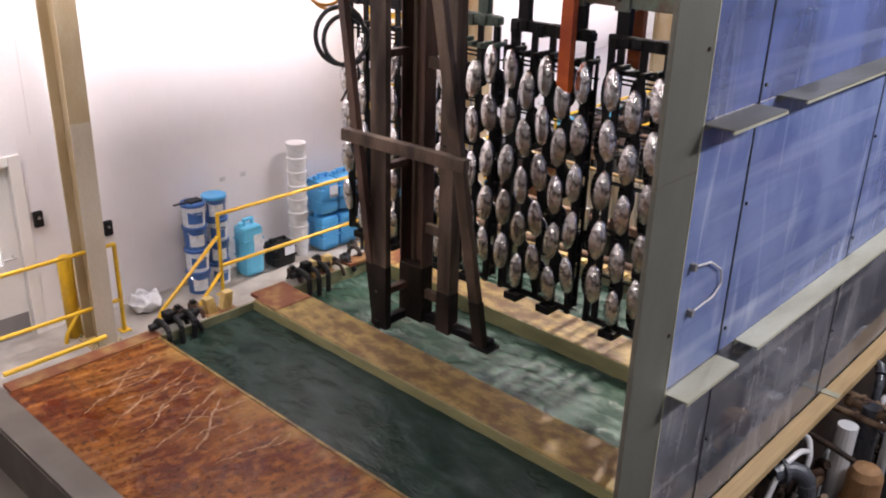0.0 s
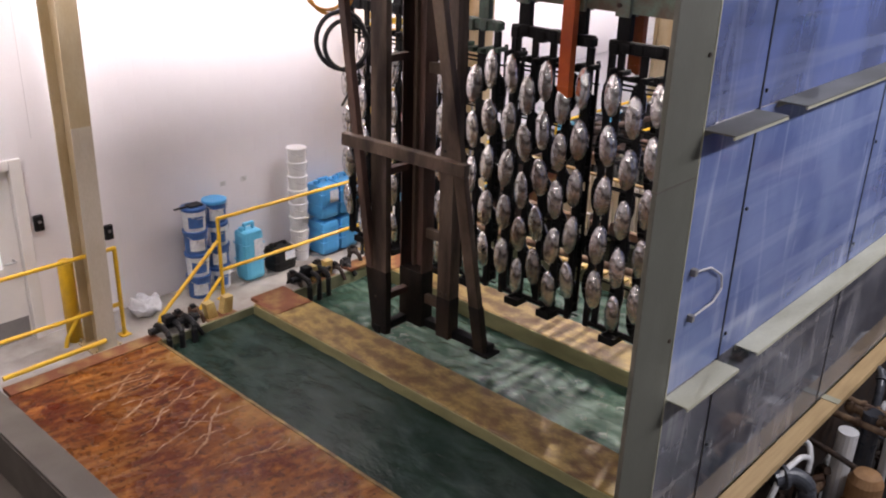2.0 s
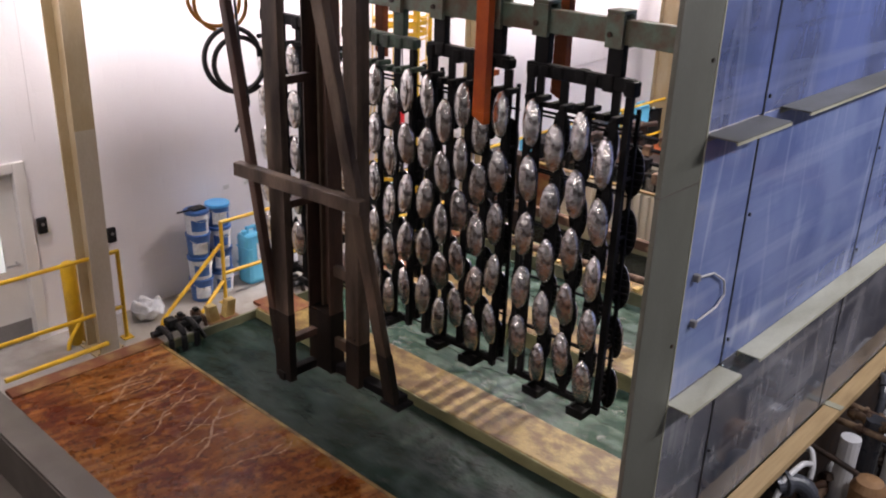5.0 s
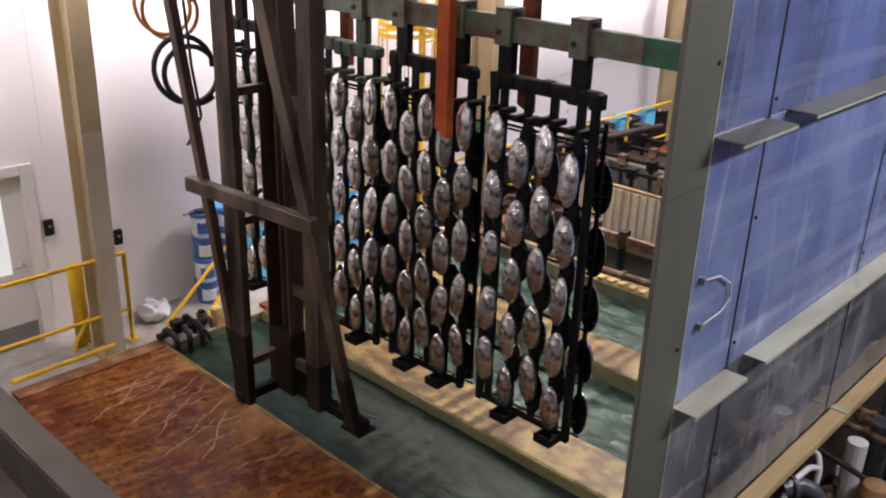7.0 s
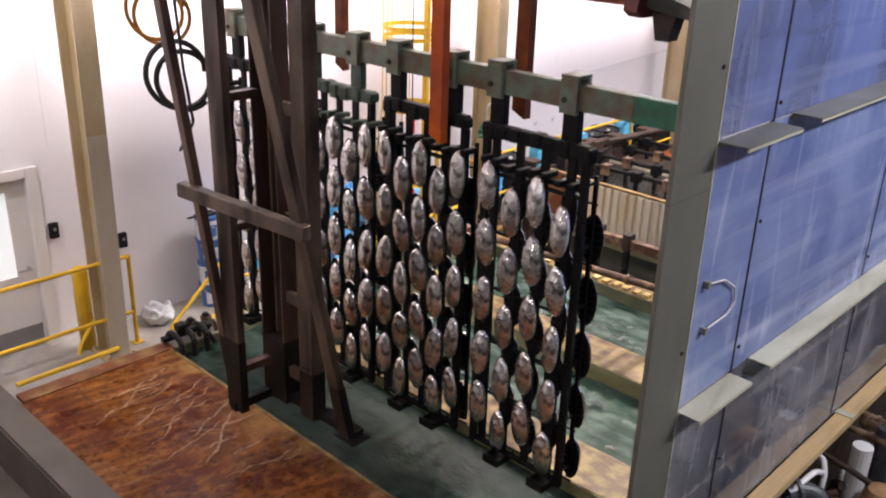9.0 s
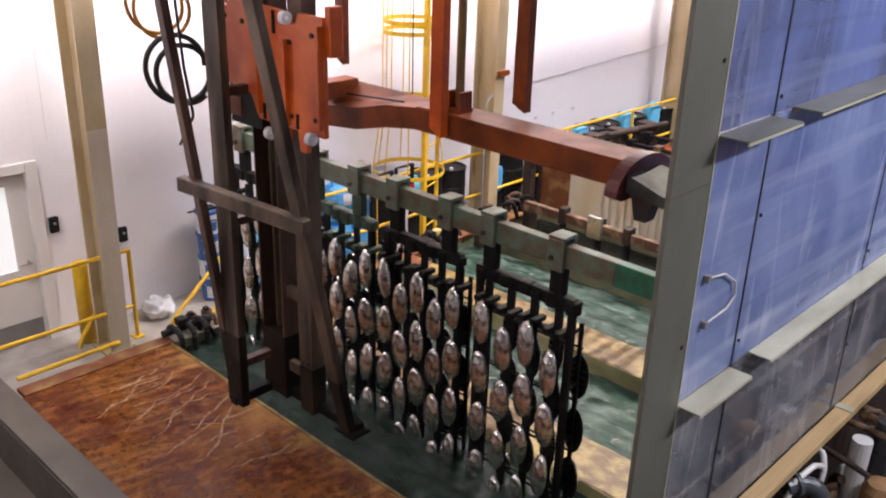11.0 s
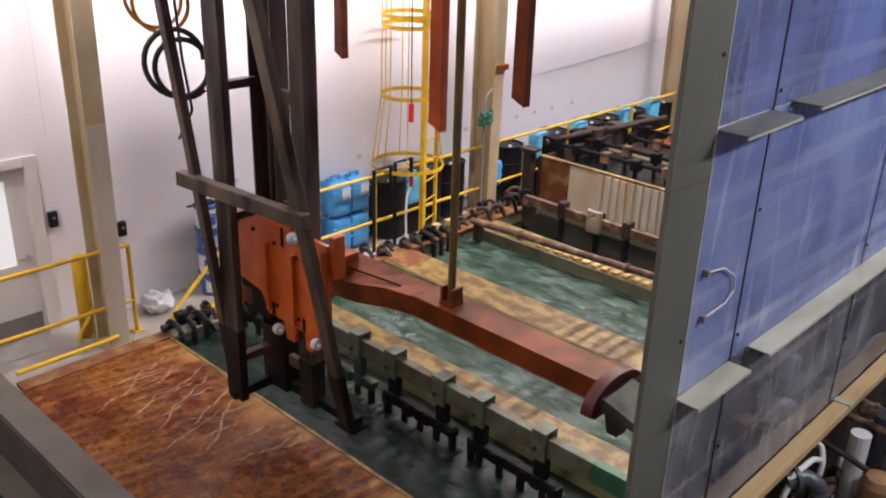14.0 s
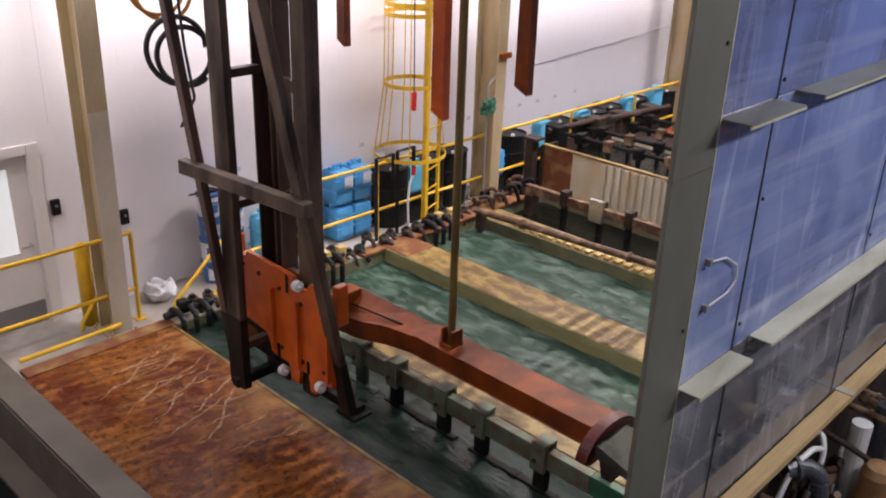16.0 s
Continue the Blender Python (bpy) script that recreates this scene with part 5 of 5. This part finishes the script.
# lifting carriage: arm with its plate, rollers and pole (drawn at its lowest)
Z0 = 0.82
bm = B()
loft = []
for x, low, high in ((3.10, -0.24, -0.05), (3.55, -0.19, 0.01), (3.95, -0.09, 0.11), (4.30, -0.035, 0.15), (6.34, -0.02, 0.155)):
    loft.append([bm.verts.new(c) for c in ((x, 1.47, Z0 + low), (x, 1.47, Z0 + high), (x, 1.58, Z0 + max(high, 0.06)), (x, 1.78, Z0 + 0.155), (x, 1.78, Z0 - 0.02))])
for p, q in zip(loft, loft[1:]):
    for k in range(5):
        bm.faces.new((p[k], p[(k + 1) % 5], q[(k + 1) % 5], q[k]))
bm.faces.new(loft[0])
bm.faces.new(loft[-1])
bmesh.ops.recalc_face_normals(bm, faces=bm.faces)
carriage = part("carriage_arm", bm, M_ORANGEDK, hoist, "red-orange lifting arm")
part("arm_slot", beam(B(), (3.2, 1.5795, Z0 + 0.068), (4.05, 1.5795, Z0 + 0.135), 0.014, 0.014), M_RACK, carriage, "dark slot along the arm")
bm = B()
for z in (Z0 + 0.156, Z0 - 0.034):
    box(bm, 4.32, 6.33, 1.462, 1.79, z, z + 0.012, 0.003)
part("arm_flange", bm, M_ORANGEDK, carriage)
bm = B()
extrude_y(bm, [(3.10, 1.16), (3.52, 1.10), (3.62, 0.92), (4.44, 0.92), (4.44, 1.80), (4.16, 1.80), (4.12, 1.72), (3.98, 1.72), (3.94, 1.80), (3.28, 1.82), (3.25, 1.76), (3.10, 1.78)], 0.40, 0.44)
part("carriage_plate", bm, M_ORANGE, carriage, "bright orange steel plate")
for x, z0, z1 in ((3.12, 1.18, 1.72), (3.66, 0.98, 1.60), (4.02, 0.95, 1.60), (4.42, 0.98, 1.74)):
    part("stiffener", box(B(), x - 0.014, x + 0.014, 0.355, 0.398, z0, z1, 0.004), M_ORANGE, carriage)
for x, w in ((3.92, 0.16), (4.18, 0.12)):
    part("lug", extrude_y(B(), [(x - w / 2, 0.918), (x + w / 2, 0.918), (x + w / 3, 0.76), (x - w / 3, 0.76)], 0.40, 0.44), M_ORANGE, carriage)
for x in (3.02, 4.47):
    part("roller_ear", box(B(), x - 0.035, x + 0.035, 0.42, 0.54, 1.52, 1.88, 0.015), M_ORANGE, carriage)
bm = B()
box(bm, 3.12, 3.30, 0.445, 1.72, 0.86, 1.02, 0.006)
part("carriage_bracket", bm, M_ORANGEDK, carriage)
for x, z in ((3.14, 1.80), (4.05, 1.76), (3.80, 0.84), (4.32, 0.90), (3.16, 0.96)):
    bm = B()
    rod(bm, (x - 0.026, 0.365, z), (x + 0.026, 0.365, z), 0.048, 18)
    rod(bm, (x - 0.06, 0.365, z), (x + 0.06, 0.365, z), 0.016, 10)
    part("roller", bm, M_LABEL, carriage, "pale nylon roller")
# black block added for the dark opening at the plate's lower left
part("dark_opening_block", box(B(), 3.14, 3.58, 0.45, 0.54, 0.80, 1.12, 0.01), M_RACK, carriage, "black block filling the dark opening under the plate")
part("tie_rod", rod(B(), (2.98, 0.47, 1.06), (3.60, 0.47, 1.06), 0.018, 8), M_ORANGEDK, carriage)
for x, z in ((3.22, 1.68), (3.45, 1.66), (3.75, 1.62), (4.05, 1.58), (4.32, 1.66), (3.75, 1.04), (4.05, 1.02), (4.34, 1.04), (3.20, 1.26)):
    part("bolt", rod(B(), (x, 0.385, z), (x, 0.40, z), 0.02, 6), M_DARKMETAL, carriage)
# black strips laid on the plate for the dark of its cut-outs
for x, z0, z1 in ((3.70, 0.93, 1.06), (4.12, 0.93, 1.05), (3.86, 1.62, 1.79)):
    part("dark_slot", box(B(), x - 0.018, x + 0.018, 0.392, 0.399, z0, z1, 0.003), M_RACK, carriage)
part("pole", rod(B(), (4.68, 1.60, Z0 + 0.12), (4.68, 1.60, Z0 + 4.2), 0.036, 14), M_POLE, carriage, "grimy yellow-brown steel pole")
bm = B()
box(bm, 4.605, 4.755, 1.52, 1.68, Z0 + 0.12, Z0 + 0.20, 0.004)
for sx in (-0.06, 0.06):
    box(bm, 4.68 + sx - 0.012, 4.68 + sx + 0.012, 1.53, 1.67, Z0 + 0.15, Z0 + 0.34, 0.003)
part("pole_clevis", bm, M_ORANGEDK, carriage)
bm = B()
dome = [(1.63 + 0.36 * math.cos(math.pi * i / 20), Z0 - 0.04 + 0.24 * math.sin(math.pi * i / 20)) for i in range(21)] + [(1.34, Z0 - 0.08), (1.92, Z0 - 0.08)]
ends = [[bm.verts.new((x, y, z)) for y, z in dome] for x in (6.342, 6.44)]
bm.faces.new(ends[0])
bm.faces.new(list(reversed(ends[1])))
for i in range(len(dome)):
    j = (i + 1) % len(dome)
    bm.faces.new((ends[0][i], ends[0][j], ends[1][j], ends[1][i]))
bmesh.ops.recalc_face_normals(bm, faces=bm.faces)
part("end_plate", bm, M_DARKRED, carriage, "dark red half-round end plate")
bm = extrude_y(B(), [(6.442, Z0 + 0.10), (6.52, Z0 + 0.08), (6.78, Z0 + 0.0), (6.78, Z0 - 0.07), (6.442, Z0 - 0.02)], 1.38, 1.80)
part("end_shoe", bm, M_SHOE, carriage, "grey scuffed steel shoe")
bm = extrude_y(B(), [(6.45, Z0 - 0.05), (6.62, Z0 - 0.06), (6.58, Z0 - 0.22), (6.49, Z0 - 0.22)], 1.44, 1.56)
part("end_hook", bm, M_DARKMETAL, carriage, "dark pick-up hook")

# ---- flight bar with its racks (drawn at rest in the first bath) ----
BY, BZ = 1.55, 0.345
load = thing("flight_bar", (4.1, BY, BZ), "verdigris flight bar hung with racks of chromed oval parts", "flight bar")
bm = B()
box(bm, 1.12, 6.35, BY - 0.045, BY + 0.045, BZ - 0.10, BZ + 0.085, 0.008)
part("bar", bm, M_BARGREEN, load)
part("bar_end", box(B(), 6.352, 6.96, BY - 0.045, BY + 0.045, BZ - 0.10, BZ + 0.085, 0.008), M_GREENEND, load, "green coated bar end")
for x in (1.64, 2.24, 2.88, 3.50, 4.02, 4.67, 5.15, 5.84):
    bm = B()
    box(bm, x - 0.075, x + 0.075, BY - 0.085, BY - 0.046, BZ - 0.13, BZ + 0.12, 0.008)
    box(bm, x - 0.075, x + 0.075, BY + 0.046, BY + 0.085, BZ - 0.13, BZ + 0.12, 0.008)
    box(bm, x - 0.075, x + 0.075, BY - 0.085, BY + 0.085, BZ + 0.121, BZ + 0.150, 0.006)
    h = part("hook_clamp", bm, M_BARGREEN, load)
    part("bolt", rod(B(), (x - 0.03, BY - 0.105, BZ - 0.03), (x - 0.03, BY - 0.085, BZ - 0.03), 0.022, 6), M_DARKMETAL, h)

RACKS = [(1.38, 2.52), (2.72, 3.70), (3.87, 4.83), (5.01, 6.02)]
HANGS = [(1.64, 2.24), (2.88, 3.50), (4.02, 4.67), (5.15, 5.84)]


def oval_part():
    """A dished oval trim: stepped bright face with a rim and ribs, dark hollow back."""
    bm = B()
    W, HH, D, N = 0.090, 0.208, 0.058, 24
    rings = []
    for r, dep in ((1.0, 0.0), (1.0, -0.16), (0.95, -0.42), (0.88, -0.60), (0.80, -0.56), (0.66, -0.86), (0.42, -1.0), (0.14, -1.04)):
        rings.append([bm.verts.new((W * r * math.cos(2 * math.pi * i / N) * (1 - 0.05 * (i % 2) * (0.3 < r < 0.7)), D * dep, HH * r * math.sin(2 * math.pi * i / N))) for i in range(N)])
    for a, b in zip(rings, rings[1:]):
        for i in range(N):
            bm.faces.new((a[i], b[i], b[(i + 1) % N], a[(i + 1) % N]))
    bm.faces.new(rings[-1])
    inner = [[bm.verts.new((W * r * math.cos(2 * math.pi * i / N), D * dep, HH * r * math.sin(2 * math.pi * i / N))) for i in range(N)] for r, dep in ((0.93, 0.10), (0.80, -0.35), (0.40, -0.50))]
    rear = []
    for a, b in zip([rings[0]] + inner, inner):
        for i in range(N):
            rear.append(bm.faces.new((a[i], a[(i + 1) % N], b[(i + 1) % N], b[i])))
    rear.append(bm.faces.new(inner[-1]))
    bmesh.ops.recalc_face_normals(bm, faces=bm.faces)
    for f in rear:
        f.material_index = 1
    k = len(bm.faces)
    for z in (-0.12, -0.06, 0.0, 0.06, 0.12):
        w = 0.080 * math.sqrt(1 - (z / 0.2) ** 2)
        box(bm, -w, w, -0.004, 0.016, z - 0.006, z + 0.006)
    box(bm, -0.008, 0.008, -0.002, 0.024, -0.19, 0.19)
    bm.faces.ensure_lookup_table()
    for f in bm.faces[k:]:
        f.material_index = 1
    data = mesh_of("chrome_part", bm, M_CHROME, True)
    data.materials.append(M_RACK)
    return data


oval_mesh = oval_part()
random.seed(11)
for (xa, xb), hangs in zip(RACKS, HANGS):
    top = BZ - 0.40
    w = xb - xa
    green = xa == 2.72
    coat = M_MOSS if green else M_RACK
    cols = [xa + 0.13 + 0.243 * i for i in range(4)] if xa > 5 else [xa + 0.07 + (w - 0.09) * i / 4 for i in range(5)]
    rack = part("rack", box(B(), xa, xb, BY - 0.04, BY + 0.04, top - 0.055, top + 0.055, 0.014), coat, load, "green stained plating rack" if green else "black coated plating rack")
    part("cross_bar", box(B(), xa + 0.03, xb - 0.02, BY - 0.025, BY + 0.025, top - 0.30, top - 0.26, 0.006), coat, rack)
    for k in range(7):
        x = xa + 0.05 + (w - 0.1) * (k + random.uniform(-0.25, 0.25)) / 6
        part("coating_lump", box(B(), x - 0.05, x + 0.05, BY - 0.055, BY + 0.05, top - 0.07 + random.uniform(-0.02, 0.03), top + random.uniform(0.03, 0.068), 0.02), coat, rack)
    for x in (xa + 0.03, xb - 0.03):
        part("side_post", box(B(), x - 0.028, x + 0.028, BY - 0.024, BY + 0.024, top - 2.88, top - 0.056), M_RACK, rack)
        part("back_post", box(B(), x - 0.014, x + 0.014, BY + 0.135, BY + 0.163, top - 2.85, top - 0.2), M_RACK, rack)
        for k in range(6):
            part("tie_bar", box(B(), x - 0.010, x + 0.010, BY + 0.025, BY + 0.134, top - 0.26 - k * 0.5, top - 0.235 - k * 0.5), M_RACK, rack)
    for x in hangs:
        part("hanger", box(B(), x - 0.07, x + 0.07, BY - 0.035, BY + 0.035, top + 0.056, BZ - 0.102, 0.012), coat if green else M_RACK, rack)
    for k in range(6):
        z = top - 0.34 - k * 0.495
        part("cross_rod", rod(B(), (xa, BY, z), (xb, BY, z), 0.012, 6), M_RACK, rack)
        part("cross_rod", rod(B(), (xa, BY + 0.15, z - 0.08), (xb, BY + 0.15, z - 0.08), 0.010, 6), M_RACK, rack)
    part("foot_rod", box(B(), xa, xb, BY - 0.02, BY + 0.02, top - 2.86, top - 2.82, 0.008), M_RACK, rack)
    for i, x in enumerate(cols):
        part("spine", box(B(), x - 0.036, x + 0.036, BY - 0.012, BY + 0.012, top - 2.82, top - 0.056), M_RACK, rack)
        for sx in (-0.085, 0.03):
            part("spring_clip", box(B(), x + sx, x + sx + 0.055, BY - 0.10, BY + 0.06, top - 0.25 - 0.03 * (i % 2), top - 0.20 - 0.03 * (i % 2), 0.014), coat, rack)
        if i % 2:
            bm = box(B(), x - 0.085, x + 0.085, BY - 0.16, BY + 0.07, top - 2.90, top - 2.875, 0.008)
            box(bm, x - 0.085, x + 0.085, BY - 0.165, BY - 0.14, top - 2.90, top - 2.82, 0.008)
            for sx in (-0.085, 0.065):
                box(bm, x + sx, x + sx + 0.02, BY - 0.15, BY + 0.07, top - 2.90, top - 2.83, 0.006)
            part("foot_tray", bm, M_RACK, rack)
        for r in range(5):
            z = top - (0.43 if i % 2 == 0 else 0.61) - r * 0.495
            part("hook_wire", rod(B(), (x, BY - 0.012, z + 0.02), (x, BY - 0.075, z + 0.02), 0.008, 6), M_RACK, rack)
            for side in (-1, 1):
                ob = new("chrome_part", oval_mesh)
                ob.parent = rack
                at = Vector((x + (0.10 if side > 0 else 0), BY + (0.20 if side > 0 else -0.075), z - (0.12 if side > 0 else 0) + random.uniform(-0.012, 0.012))) - ORIGIN[load]
                ob.matrix_local = Matrix.Translation(at) @ pose(0, 0, 0, random.uniform(-5, 5), random.uniform(-5, 5), random.uniform(-16, 16) + (180 if side > 0 else 0))

# ---- foam drifting on the baths ----
foams = []
random.seed(21)
for k in range(26):
    ya, yb = ((2.54, 3.89), (4.44, 5.80))[k % 2]
    lit = ya > 1
    x, y = random.uniform(1.9, 6.0), random.uniform(ya + 0.28, yb - 0.28)
    lx, ly = random.uniform(0.3, 0.7), random.uniform(0.10, 0.2)
    f = thing("foam_patch", (x, y, WL + 0.012), "pale streaky foam floating on the bath", "foam", "foam patches")
    bm = B()
    ph = random.random() * 50
    rings = []
    for s, h in ((1.0, 0.0), (0.7, 0.010), (0.35, 0.016)):
        rings.append([bm.verts.new((x + s * lx * math.cos(a) * (0.75 + 0.5 * noise.noise(Vector((math.cos(a) * 1.5, math.sin(a) * 1.5, ph)))),
                                    y + s * ly * math.sin(a) * (0.75 + 0.6 * noise.noise(Vector((math.cos(a) * 2, math.sin(a) * 2, ph + 9)))), WL + 0.014 + h))
                      for a in (2 * math.pi * i / 22 for i in range(22))])
    for a, b in zip(rings, rings[1:]):
        for i in range(22):
            bm.faces.new((a[i], a[(i + 1) % 22], b[(i + 1) % 22], b[i]))
    bm.faces.new(rings[-1])
    part("froth", bm, M_FOAM, f, smooth=True)
    foams.append((f, Vector((x, y, WL + 0.012)), random.random() * 6.28, 0.05 if lit else 0.02))

# ---- movement ----
H0 = Vector((3.8, 0.6, 0.58))
TRAVEL = [(0, 1.90), (3.2, 1.90), (3.5, 1.865), (3.75, 1.72), (4.0, 1.475), (4.2, 1.27), (4.5, 0.98), (4.8, 0.75), (5.2, 0.57), (5.7, 0.44), (6.5, 0.235), (7.0, 0.115), (7.4, 0.01), (7.6, 0.0), (16, 0.0)]
SINK = [(0, 3.69), (8.1, 3.69), (8.5, 3.63), (8.8, 3.48), (9.0, 3.34), (9.2, 3.21), (11.5, 1.75), (12.0, 1.42), (12.5, 1.14), (13.0, 0.86), (13.5, 0.58), (14.0, 0.29), (14.5, 0.17), (15.0, 0.10), (15.5, 0.05), (16, 0.05)]


LIFT = [(t, z + 0.22) for t, z in SINK if t < 14.4] + [(14.5, 0.38), (15.0, 0.21), (15.5, 0.06), (16, -0.02)]


def along(rows, t):
    for (a, va), (b, vb) in zip(rows, rows[1:]):
        if a <= t <= b:
            return va + (vb - va) * (t - a) / (b - a)
    return rows[-1][1]


def motions():
    walk(hoist, [(t, pose(H0.x, H0.y + d, H0.z)) for t, d in TRAVEL])
    walk(carriage, [(t, pose(0, 0, z)) for t, z in LIFT])
    for f, at, ph, amp in foams:
        walk(f, [(t, pose(at.x + amp * math.sin(1.7 * t + ph), at.y + 0.6 * amp * math.cos(1.3 * t + ph), at.z + 0.004 * math.sin(2.1 * t + ph), 0, 0, 9 * math.sin(0.9 * t + ph))) for t in range(0, 17)])
    times = sorted({t for t, _ in TRAVEL} | {t for t, _ in SINK})
    walk(load, [(t, pose(4.1, BY + along(TRAVEL, t), BZ + along(SINK, t))) for t in times])


motions()
